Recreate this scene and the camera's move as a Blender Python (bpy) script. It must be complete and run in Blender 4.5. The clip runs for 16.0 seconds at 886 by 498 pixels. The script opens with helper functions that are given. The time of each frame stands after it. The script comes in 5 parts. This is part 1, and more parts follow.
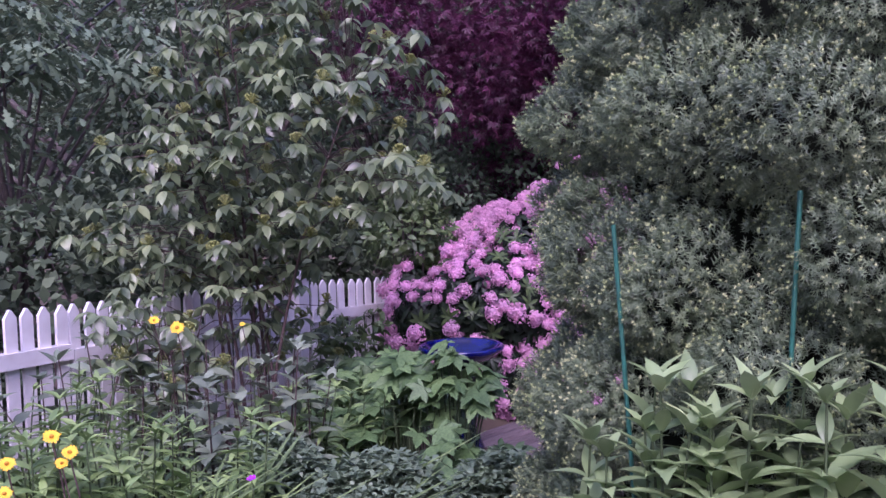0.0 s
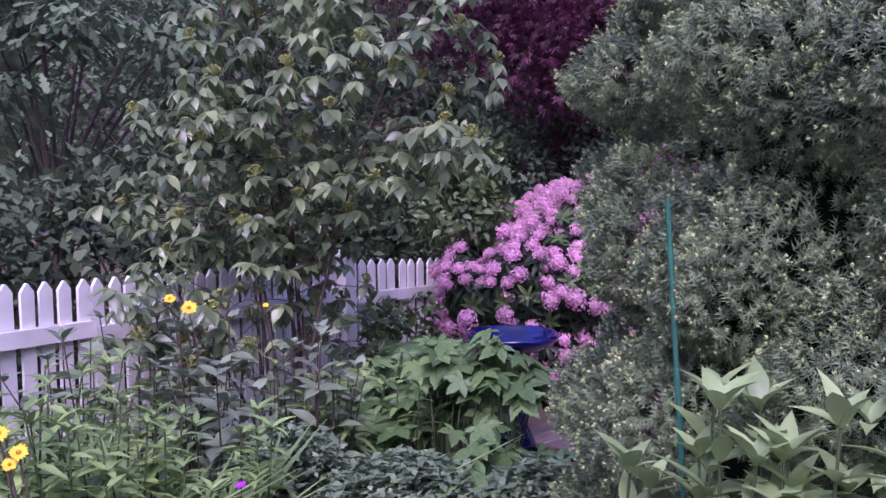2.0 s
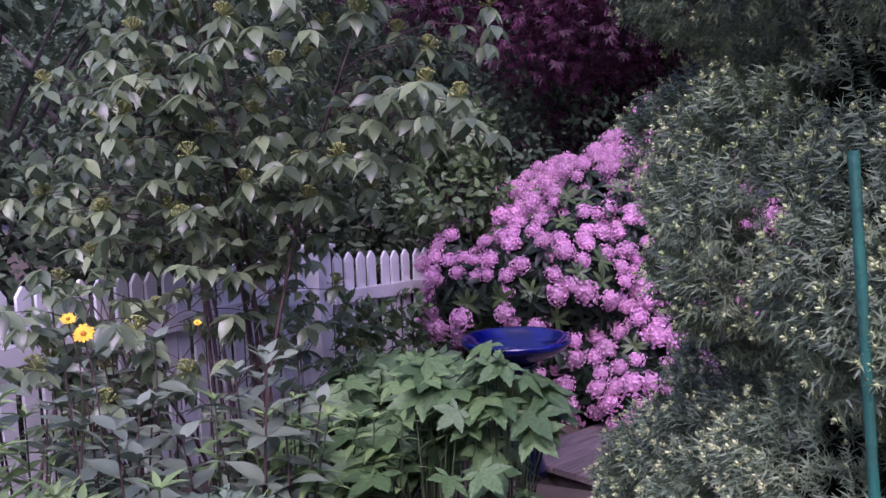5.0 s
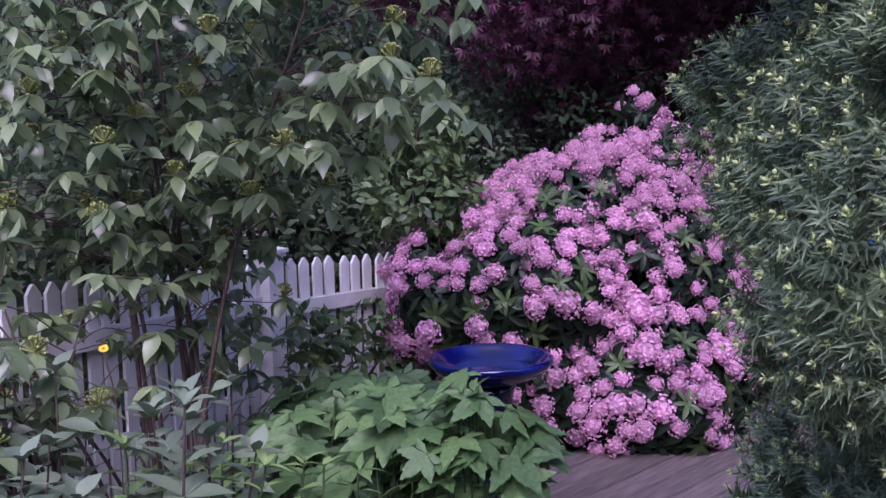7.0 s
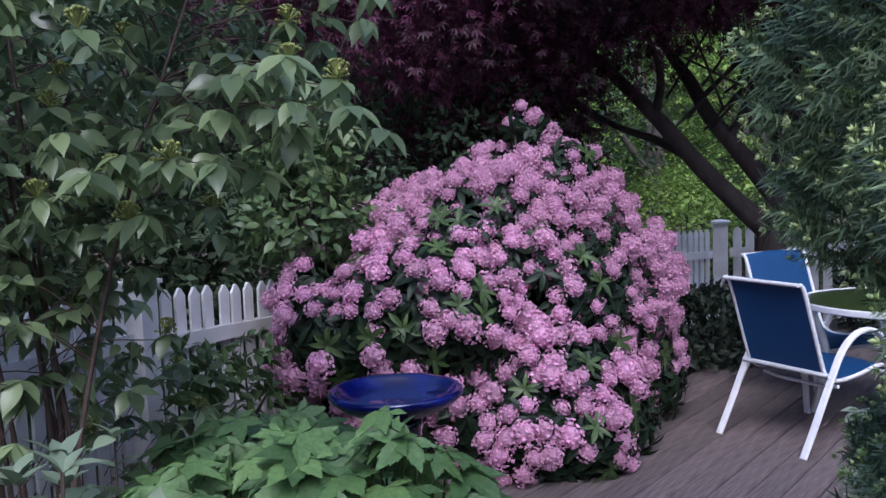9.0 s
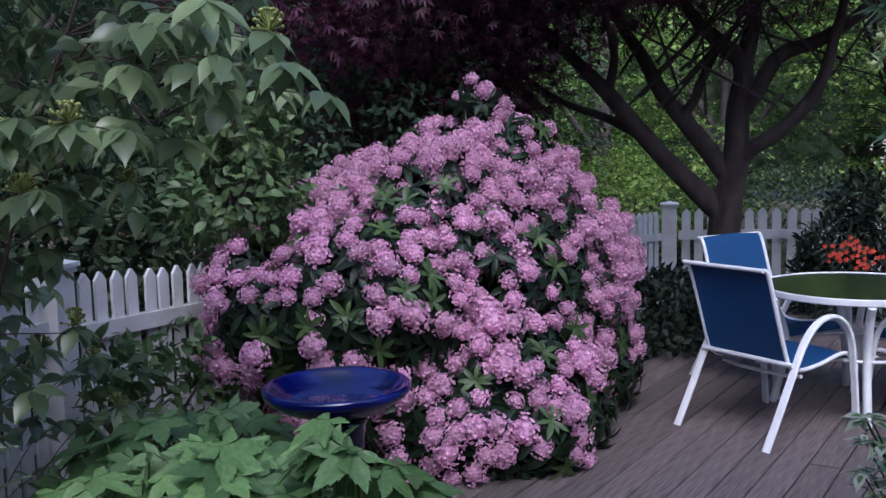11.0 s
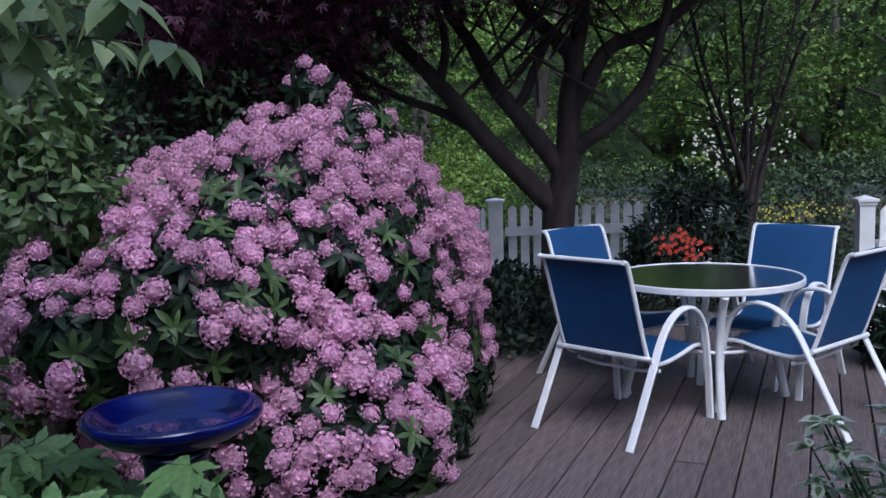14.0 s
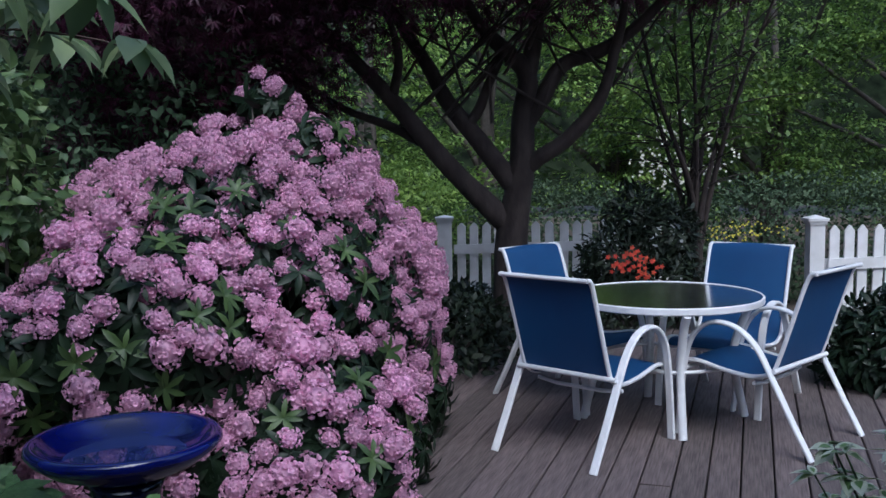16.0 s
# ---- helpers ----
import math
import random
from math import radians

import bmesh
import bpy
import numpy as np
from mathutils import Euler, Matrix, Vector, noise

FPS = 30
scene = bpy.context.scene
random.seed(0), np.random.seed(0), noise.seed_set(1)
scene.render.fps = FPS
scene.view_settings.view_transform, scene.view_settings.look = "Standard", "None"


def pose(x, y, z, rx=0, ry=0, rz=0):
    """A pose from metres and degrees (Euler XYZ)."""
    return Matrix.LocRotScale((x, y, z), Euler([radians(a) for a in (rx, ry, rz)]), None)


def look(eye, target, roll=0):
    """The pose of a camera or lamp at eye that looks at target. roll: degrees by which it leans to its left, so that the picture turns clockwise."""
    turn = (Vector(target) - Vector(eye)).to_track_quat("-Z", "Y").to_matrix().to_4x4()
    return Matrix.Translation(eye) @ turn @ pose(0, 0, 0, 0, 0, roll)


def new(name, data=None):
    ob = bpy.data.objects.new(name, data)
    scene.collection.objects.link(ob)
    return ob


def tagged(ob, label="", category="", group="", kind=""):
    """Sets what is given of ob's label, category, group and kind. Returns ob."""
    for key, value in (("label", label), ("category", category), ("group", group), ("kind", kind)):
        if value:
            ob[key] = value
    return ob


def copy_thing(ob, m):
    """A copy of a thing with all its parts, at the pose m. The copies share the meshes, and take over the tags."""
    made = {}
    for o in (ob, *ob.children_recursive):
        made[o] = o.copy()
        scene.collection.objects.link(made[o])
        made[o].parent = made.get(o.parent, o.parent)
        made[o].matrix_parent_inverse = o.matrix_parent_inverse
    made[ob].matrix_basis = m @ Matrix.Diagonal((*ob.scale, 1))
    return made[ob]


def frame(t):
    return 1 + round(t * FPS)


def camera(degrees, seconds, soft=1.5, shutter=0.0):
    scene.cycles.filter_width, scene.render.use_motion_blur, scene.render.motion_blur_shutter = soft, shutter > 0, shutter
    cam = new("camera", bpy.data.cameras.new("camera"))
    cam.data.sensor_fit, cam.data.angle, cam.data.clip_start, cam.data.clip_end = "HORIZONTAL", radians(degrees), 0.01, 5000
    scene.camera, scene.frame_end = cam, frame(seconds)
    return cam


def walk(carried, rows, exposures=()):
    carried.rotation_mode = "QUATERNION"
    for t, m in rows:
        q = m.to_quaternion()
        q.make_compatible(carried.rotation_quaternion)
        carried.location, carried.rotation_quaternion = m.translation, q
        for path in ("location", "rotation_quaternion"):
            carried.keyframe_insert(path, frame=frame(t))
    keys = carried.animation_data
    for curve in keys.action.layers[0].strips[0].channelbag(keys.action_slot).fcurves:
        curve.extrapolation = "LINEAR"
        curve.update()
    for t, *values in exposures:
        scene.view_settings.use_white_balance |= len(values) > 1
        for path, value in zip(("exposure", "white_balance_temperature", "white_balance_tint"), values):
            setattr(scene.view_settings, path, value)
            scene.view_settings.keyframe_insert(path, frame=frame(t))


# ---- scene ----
cam = camera(49.5, 16.0)
PATH = [
    (0, (1.624, -2.999, 1.900), (-0.061, 0.615, 1.582), -1.22),
    (0.5, (1.615, -2.890, 1.890), (-0.139, 0.686, 1.518), -1.93),
    (1, (1.599, -2.773, 1.884), (-0.214, 0.774, 1.513), -0.24),
    (1.5, (1.598, -2.657, 1.866), (-0.332, 0.821, 1.443), -0.13),
    (2, (1.547, -2.530, 1.847), (-0.405, 0.940, 1.458), -0.35),
    (2.5, (1.438, -2.379, 1.844), (-0.462, 1.124, 1.495), -1.15),
    (3, (1.353, -2.253, 1.834), (-0.479, 1.283, 1.448), -1.33),
    (3.2, (1.326, -2.197, 1.828), (-0.535, 1.322, 1.438), -1.24),
    (5.3, (1.030, -1.567, 1.774), (-0.887, 1.911, 1.291), -2.03),
    (5.5, (0.995, -1.516, 1.769), (-0.856, 1.994, 1.267), -2.74),
    (6, (0.929, -1.431, 1.758), (-0.877, 2.110, 1.312), -2.26),
    (6.5, (0.852, -1.282, 1.745), (-1.018, 2.227, 1.311), -1.79),
    (7, (0.785, -1.127, 1.737), (-1.002, 2.423, 1.284), -1.25),
    (7.5, (0.726, -1.035, 1.721), (-1.013, 2.537, 1.254), -0.57),
    (8, (0.646, -0.967, 1.712), (-0.970, 2.671, 1.316), -0.61),
    (8.5, (0.567, -0.915, 1.705), (-0.879, 2.793, 1.302), -1.62),
    (9, (0.512, -0.892, 1.697), (-0.758, 2.884, 1.330), -2.08),
    (9.2, (0.494, -0.884, 1.697), (-0.731, 2.902, 1.290), -2.15),
    (11.3, (0.341, -0.501, 1.650), (-0.655, 3.347, 1.196), -1.42),
    (11.5, (0.309, -0.473, 1.640), (-0.644, 3.386, 1.200), -1.48),
    (12, (0.223, -0.377, 1.639), (-0.544, 3.522, 1.187), -2.79),
    (12.5, (0.149, -0.318, 1.634), (-0.395, 3.616, 1.157), -3.19),
    (13, (0.112, -0.292, 1.624), (-0.287, 3.659, 1.145), -2.38),
    (13.5, (0.101, -0.232, 1.609), (-0.246, 3.723, 1.123), -2.15),
    (14, (0.107, -0.136, 1.591), (-0.152, 3.828, 1.130), -1.57),
    (14.5, (0.110, -0.051, 1.595), (-0.149, 3.918, 1.174), -0.59),
    (15, (0.116, -0.046, 1.611), (-0.138, 3.925, 1.204), 0.36),
    (15.5, (0.049, -0.004, 1.587), (-0.058, 3.975, 1.195), -0.53),
    (16, (-0.002, -0.001, 1.576), (-0.009, 3.980, 1.183), -0.94),
]
EXPOSURES = [(0.0, 1.22, 5600, 59), (3.0, 1.17, 5600, 61), (5.5, 1.0, 5600, 57), (7.0, 0.98, 5550, 44), (9.0, 0.78, 5500, 17), (12.5, 0.52, 5400, 15), (16.0, 0.4, 5400, 7)]
walk(cam, [(t, look(eye, target, roll)) for t, eye, target, roll in PATH], EXPOSURES)

# ---- light: an overcast afternoon ----
world = bpy.data.worlds.new("overcast_sky")
scene.world = world
world.use_nodes = True
SKY = world.node_tree.nodes.new("ShaderNodeTexSky")
SKY.sky_type, SKY.sun_disc = "NISHITA", False
SKY.sun_elevation, SKY.sun_rotation = radians(50), radians(161)
SKY.air_density, SKY.dust_density = 1.0, 3.0
world.node_tree.links.new(SKY.outputs[0], world.node_tree.nodes["Background"].inputs[0])
world.node_tree.nodes["Background"].inputs[1].default_value = 0.15
sun_data = bpy.data.lights.new("sun", "SUN")
sun_data.energy, sun_data.angle, sun_data.color = 1.1, radians(40), (1.0, 0.98, 0.95)
sun = new("sun", sun_data)
sun.matrix_world = look((3.5, -10, 12), (0, 0, 0))

rng = np.random.default_rng(11)


# ---- helpers of this scene ----
def unit(v):
    v = np.asarray(v, float)
    return v / np.maximum(np.linalg.norm(v, axis=-1, keepdims=True), 1e-9)


class Geo:
    """Gathers vertices and faces for one mesh."""

    def __init__(self):
        self.verts, self.faces, self.count = [], [], 0

    def add(self, v, f):
        v, f = np.asarray(v, float).reshape(-1, 3), np.asarray(f, int)
        self.verts.append(v)
        self.faces.append(f + self.count)
        self.count += len(v)
        return self

    def scatter(self, template, places, ahead, normal, size):
        tv, tf = template
        x = unit(ahead)
        y = unit(np.cross(normal, x))
        z = np.cross(x, y)
        places = np.asarray(places, float)
        size = np.broadcast_to(np.asarray(size, float), (len(places),))[:, None, None]
        v = places[:, None] + size * (tv[None, :, 0:1] * x[:, None] + tv[None, :, 1:2] * y[:, None] + tv[None, :, 2:3] * z[:, None])
        f = tf[None] + (np.arange(len(places)) * len(tv))[:, None, None]
        return self.add(v.reshape(-1, 3), f.reshape(-1, tf.shape[1]))

    def tube(self, points, radii, sides=6):
        p = np.asarray(points, float)
        r = np.broadcast_to(np.asarray(radii, float), (len(p),))
        d = unit(np.gradient(p, axis=0))
        ref = np.array([0, 0, 1.0]) if abs(d[:, 2]).mean() < 0.8 else np.array([1.0, 0, 0])
        a = unit(np.cross(d, ref))
        b = np.cross(d, a)
        ang = np.linspace(0, 2 * np.pi, sides, endpoint=False)
        ring = p[:, None] + r[:, None, None] * (np.cos(ang)[None, :, None] * a[:, None] + np.sin(ang)[None, :, None] * b[:, None])
        k, i = np.meshgrid(np.arange(len(p) - 1), np.arange(sides), indexing="ij")
        j = (i + 1) % sides
        quads = np.stack([k * sides + i, k * sides + j, (k + 1) * sides + j, (k + 1) * sides + i], -1).reshape(-1, 4)
        self.add(ring.reshape(-1, 3), quads)
        for end, c in ((0, p[0]), (len(p) - 1, p[-1])):
            loop = ring[end]
            fan = [[0, 1 + n, 1 + (n + 1) % sides] if end else [0, 1 + (n + 1) % sides, 1 + n] for n in range(sides)]
            self.add(np.vstack([c, loop]), fan)
        return self

    def lathe(self, profile, sides=40, centre=(0, 0, 0)):
        pr = np.asarray(profile, float)
        ang = np.linspace(0, 2 * np.pi, sides, endpoint=False)
        v = np.stack([pr[:, None, 0] * np.cos(ang), pr[:, None, 0] * np.sin(ang), np.repeat(pr[:, 1:2], sides, 1)], -1) + np.array(centre)
        k, i = np.meshgrid(np.arange(len(pr) - 1), np.arange(sides), indexing="ij")
        j = (i + 1) % sides
        return self.add(v.reshape(-1, 3), np.stack([k * sides + i, k * sides + j, (k + 1) * sides + j, (k + 1) * sides + i], -1).reshape(-1, 4))

    def box(self, lo, hi):
        x0, y0, z0 = lo
        x1, y1, z1 = hi
        v = [(x0, y0, z0), (x1, y0, z0), (x1, y1, z0), (x0, y1, z0), (x0, y0, z1), (x1, y0, z1), (x1, y1, z1), (x0, y1, z1)]
        return self.add(v, [(0, 3, 2, 1), (4, 5, 6, 7), (0, 1, 5, 4), (1, 2, 6, 5), (2, 3, 7, 6), (3, 0, 4, 7)])

    def mesh(self, name, material, smooth=True):
        me = bpy.data.meshes.new(name)
        v = np.concatenate(self.verts)
        sizes = np.concatenate([np.full(len(f), f.shape[1]) for f in self.faces])
        loops = np.concatenate([f.ravel() for f in self.faces])
        me.vertices.add(len(v))
        me.vertices.foreach_set("co", v.ravel())
        me.loops.add(len(loops))
        me.loops.foreach_set("vertex_index", loops)
        me.polygons.add(len(sizes))
        me.polygons.foreach_set("loop_start", np.r_[0, np.cumsum(sizes)[:-1]])
        me.polygons.foreach_set("loop_total", sizes)
        me.polygons.foreach_set("use_smooth", np.full(len(sizes), smooth))
        me.update(calc_edges=True)
        if material:
            me.materials.append(material)
        return me


def rise(x, y):
    """The garden falls gently from the lawn towards the deck and on to the woods."""
    return 0.35 + 0.012 * np.clip(x, -8, 8) - 0.058 * np.clip(y, -6, 16)


def rise_at(parent, x, y):
    """How far a place on a sloping thing, given from its base, lies above the slope at that base."""
    if not parent or "slope" not in parent:
        return 0.0 * x
    return rise(x + parent.location.x, y + parent.location.y) - rise(parent.location.x, parent.location.y)


def part(name, geo, material, parent=None, label="", smooth=True):
    """Links a mesh as one object, under a thing where a parent is given."""
    if isinstance(geo, Geo):
        for v in geo.verts:
            v[:, 2] += rise_at(parent, v[:, 0], v[:, 1])
    me = geo if isinstance(geo, bpy.types.Mesh) else geo.mesh(name, material, smooth)
    ob = new(name, me)
    if parent:
        ob.parent = parent
    return tagged(ob, label)


def thing(name, label, category, group="", kind="", at=(0, 0, 0), slope=True):
    ob = new(name)
    ob.empty_display_size = 0.1
    ob.location = at
    if slope:
        ob["slope"] = 1
        ob.location.z += rise(at[0], at[1])
    return tagged(ob, label, category, group, kind)


def smooth_path(points, n=24):
    """A soft curve through the points."""
    p = np.asarray(points, float)
    q = np.vstack([2 * p[0] - p[1], p, 2 * p[-1] - p[-2]])
    out = []
    per = max(2, n // (len(p) - 1))
    for i in range(1, len(q) - 2):
        for t in np.linspace(0, 1, per, endpoint=False):
            a, b, c, d = q[i - 1], q[i], q[i + 1], q[i + 2]
            out.append(0.5 * (2 * b + (c - a) * t + (2 * a - 5 * b + 4 * c - d) * t**2 + (3 * b - a - 3 * c + d) * t**3))
    return np.array(out + [p[-1]])


def leaf(rows, fold=0.25, droop=0.3, up=0.0):
    """A leaf along +x of length 1: rows of (place along it, half width); folded on its midrib and bent."""
    v, f = [], []
    for t, w in rows:
        z = up * t - droop * t * t
        v += [(t, -w, z + fold * w), (t, 0, z), (t, w, z + fold * w)]
    for i in range(len(rows) - 1):
        a, b = 3 * i, 3 * i + 3
        f += [(a, a + 1, b + 1, b), (a + 1, a + 2, b + 2, b + 1)]
    return np.array(v, float), np.array(f)


OVATE = leaf([(0, 0.008), (0.08, 0.1), (0.26, 0.215), (0.46, 0.245), (0.66, 0.19), (0.82, 0.09), (0.92, 0.03), (1.0, 0.003)], 0.25, 0.3)
LANCE = leaf([(0, 0.02), (0.2, 0.11), (0.45, 0.15), (0.75, 0.08), (1.0, 0.004)], 0.4, 0.35)
BROAD = leaf([(0, 0.03), (0.1, 0.09), (0.25, 0.15), (0.42, 0.17), (0.6, 0.14), (0.8, 0.07), (0.92, 0.025), (1.0, 0.003)], 0.3, 0.4, 0.12)
OBLONG = leaf([(0, 0.02), (0.25, 0.12), (0.6, 0.16), (0.85, 0.1), (1.0, 0.01)], 0.3, 0.35)
OAK = leaf([(0, 0.02), (0.14, 0.1), (0.24, 0.06), (0.38, 0.19), (0.5, 0.09), (0.64, 0.24), (0.75, 0.12), (0.88, 0.16), (1.0, 0.02)], 0.2, 0.25)
SIMPLE = leaf([(0, 0.02), (0.45, 0.3), (1.0, 0.01)], 0.3, 0.3)
FLAKE = (np.array([(0, 0, 0), (0.5, -0.3, 0.08), (1, 0, -0.15), (0.5, 0.3, 0.08)]), np.array([(0, 1, 2, 3)]))
BLADE = leaf([(0, 0.02), (0.25, 0.022), (0.5, 0.02), (0.75, 0.014), (1.0, 0.002)], 0.5, 0.55, 0.2)


def sphere_dirs(n):
    return unit(rng.normal(size=(n, 3)))


def lobe_surface(lobes, n, shrink=(0.9, 1.0), low=-9.0):
    """Places on the outside of a heap of ellipsoids, with their outward normals."""
    c = np.array([l[0] for l in lobes], float)
    r = np.array([l[1] for l in lobes], float)
    area = (r[:, 0] * r[:, 1] + r[:, 0] * r[:, 2] + r[:, 1] * r[:, 2])
    pick = rng.choice(len(lobes), n, p=area / area.sum())
    d = sphere_dirs(n)
    k = rng.uniform(*shrink, n)[:, None]
    p = c[pick] + r[pick] * d * k
    nrm = unit(d / r[pick])
    keep = p[:, 2] > low
    for i in range(len(lobes)):
        inside = (((p - c[i]) / r[i]) ** 2).sum(1) < (shrink[0] - 0.08) ** 2
        keep &= ~(inside & (pick != i))
    return p[keep], nrm[keep]


def spaced(p, gap):
    """Indices of places at least gap apart, in order."""
    cells, kept = {}, []
    for i, q in enumerate(p):
        key = tuple((q // gap).astype(int))
        near = [j for a in (-1, 0, 1) for b in (-1, 0, 1) for c in (-1, 0, 1) for j in cells.get((key[0] + a, key[1] + b, key[2] + c), ())]
        if all(((p[j] - q) ** 2).sum() > gap * gap for j in near):
            cells.setdefault(key, []).append(i)
            kept.append(i)
    return np.array(kept)


# ---- materials ----
def material(name, colour, rough=0.6, second=None, scale=8.0, bump=0.0, bump_scale=40.0, metal=0.0, island=0.0, through_light=0.0, coat=0.0, gloss=0.5, by_object=0.0, stretch=None, detail=6.0):
    """Two colours mixed by noise, varied piece by piece, with fine relief."""
    m = bpy.data.materials.new(name)
    m.use_nodes = True
    nt = m.node_tree
    bsdf = nt.nodes["Principled BSDF"]
    coord = nt.nodes.new("ShaderNodeTexCoord")
    source = coord.outputs["Object"]
    if stretch:
        mp = nt.nodes.new("ShaderNodeMapping")
        mp.inputs["Scale"].default_value = stretch
        nt.links.new(source, mp.inputs["Vector"])
        source = mp.outputs[0]
    noi = nt.nodes.new("ShaderNodeTexNoise")
    noi.inputs["Scale"].default_value, noi.inputs["Detail"].default_value = scale, detail
    nt.links.new(source, noi.inputs["Vector"])
    mix = nt.nodes.new("ShaderNodeMixRGB")
    second = second or tuple(0.6 * c for c in colour)
    mix.inputs[1].default_value, mix.inputs[2].default_value = (*colour, 1), (*second, 1)
    ramp = nt.nodes.new("ShaderNodeMapRange")
    ramp.inputs[1].default_value, ramp.inputs[2].default_value = 0.35, 0.65
    nt.links.new(noi.outputs[0], ramp.inputs[0])
    nt.links.new(ramp.outputs[0], mix.inputs[0])
    out = mix.outputs[0]
    for amount, node, socket in ((island, "ShaderNodeNewGeometry", "Random Per Island"), (by_object, "ShaderNodeObjectInfo", "Random")):
        if amount:
            src = nt.nodes.new(node)
            hue = nt.nodes.new("ShaderNodeHueSaturation")
            rng_v = nt.nodes.new("ShaderNodeMapRange")
            rng_v.inputs[3].default_value, rng_v.inputs[4].default_value = 1 - amount, 1 + amount
            rng_h = nt.nodes.new("ShaderNodeMapRange")
            rng_h.inputs[3].default_value, rng_h.inputs[4].default_value = 0.5 + 0.03 * amount, 0.5 - 0.03 * amount
            nt.links.new(src.outputs[socket], rng_v.inputs[0])
            nt.links.new(src.outputs[socket], rng_h.inputs[0])
            nt.links.new(rng_v.outputs[0], hue.inputs["Value"])
            nt.links.new(rng_h.outputs[0], hue.inputs["Hue"])
            nt.links.new(out, hue.inputs["Color"])
            out = hue.outputs[0]
    nt.links.new(out, bsdf.inputs["Base Color"])
    bsdf.inputs["Roughness"].default_value, bsdf.inputs["Metallic"].default_value = rough, metal
    bsdf.inputs["Specular IOR Level"].default_value = gloss
    bsdf.inputs["Coat Weight"].default_value = coat
    if bump:
        fine = nt.nodes.new("ShaderNodeTexNoise")
        fine.inputs["Scale"].default_value, fine.inputs["Detail"].default_value = bump_scale, 5.0
        nt.links.new(source, fine.inputs["Vector"])
        bm = nt.nodes.new("ShaderNodeBump")
        bm.inputs["Strength"].default_value, bm.inputs["Distance"].default_value = bump, 0.01
        nt.links.new(fine.outputs[0], bm.inputs["Height"])
        nt.links.new(bm.outputs[0], bsdf.inputs["Normal"])
    if through_light:
        tr = nt.nodes.new("ShaderNodeBsdfTranslucent")
        nt.links.new(out, tr.inputs[0])
        mx = nt.nodes.new("ShaderNodeMixShader")
        mx.inputs[0].default_value = through_light
        nt.links.new(bsdf.outputs[0], mx.inputs[1])
        nt.links.new(tr.outputs[0], mx.inputs[2])
        nt.links.new(mx.outputs[0], nt.nodes["Material Output"].inputs[0])
    return m


M_SOIL = material("soil", (0.06, 0.045, 0.035), 0.95, (0.1, 0.075, 0.05), 3.0, 0.8, 30)
M_DECK = material("weathered_deck_board", (0.187, 0.147, 0.142), 0.75, (0.09, 0.069, 0.067), 4.0, 0.5, 45, by_object=0.22, stretch=(26.0, 1.3, 26.0), detail=9.0)
M_DECK_DARK = material("deck_joist", (0.05, 0.04, 0.035), 0.9)
M_WHITE = material("white_painted_wood", (0.78, 0.77, 0.78), 0.5, (0.62, 0.61, 0.6), 5.0, 0.12, 30)
M_METAL_WHITE = material("white_powder_coat", (0.8, 0.8, 0.82), 0.35, (0.72, 0.72, 0.74), 14.0, 0.05, 120)
M_SLING = material("blue_sling_mesh", (0.002, 0.046, 0.155), 0.7, (0.003, 0.06, 0.18), 3.0, 0.25, 500)
M_COBALT = material("cobalt_glaze", (0.003, 0.007, 0.13), 0.1, (0.0015, 0.003, 0.05), 5.0, coat=0.4)
# darker copy of the cobalt glaze; paints in the shade under the bowl
M_COBALT_SHADE = material("shaded_cobalt_glaze", (0.003, 0.005, 0.045), 0.15, (0.002, 0.003, 0.02), 5.0, coat=0.3)
M_BARK_DARK = material("dark_maple_bark", (0.022, 0.015, 0.014), 0.9, (0.06, 0.045, 0.04), 9.0, 1.0, 30, stretch=(1.0, 1.0, 0.45))
M_BARK = material("grey_bark", (0.06, 0.048, 0.042), 0.9, (0.1, 0.085, 0.075), 12.0, 0.7, 60)
M_STEM = material("red_brown_stem", (0.055, 0.032, 0.03), 0.7, (0.09, 0.06, 0.05), 20.0, 0.3, 90)
M_STEM_GREEN = material("green_stem", (0.06, 0.1, 0.035), 0.7)
M_SPRUCE = material("spruce_needles", (0.18, 0.255, 0.128), 0.5, (0.1, 0.15, 0.08), 3.5, island=0.45, through_light=0.1)
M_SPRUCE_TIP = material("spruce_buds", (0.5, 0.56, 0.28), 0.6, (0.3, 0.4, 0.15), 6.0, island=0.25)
# near-black fill: the shade inside dense bushes, put into the colour
M_SHADE_FILL = material("inner_shade_black", (0.01, 0.013, 0.008), 0.95, gloss=0.05)
M_VIBURNUM = material("viburnum_leaf", (0.265, 0.35, 0.178), 0.3, (0.14, 0.2, 0.097), 4.0, island=0.55, through_light=0.5, gloss=0.9)
M_UMBEL = material("green_umbel", (0.26, 0.3, 0.085), 0.7, island=0.3)
M_RHODO_LEAF = material("rhododendron_leaf", (0.016, 0.03, 0.015), 0.4, (0.011, 0.021, 0.011), 4.0, island=0.4, through_light=0.12, gloss=0.25)
M_RHODO_YOUNG = material("young_rhododendron_leaf", (0.075, 0.125, 0.038), 0.45, island=0.3, through_light=0.2)
M_PETAL = material("pink_petals", (0.77, 0.45, 0.62), 0.6, (0.62, 0.325, 0.485), 20.0, island=0.13, through_light=0.3, by_object=0.15)
M_MAPLE_RED = material("dark_red_maple_leaf", (0.105, 0.02, 0.055), 0.55, (0.055, 0.012, 0.03), 1.2, island=0.45, through_light=0.25)
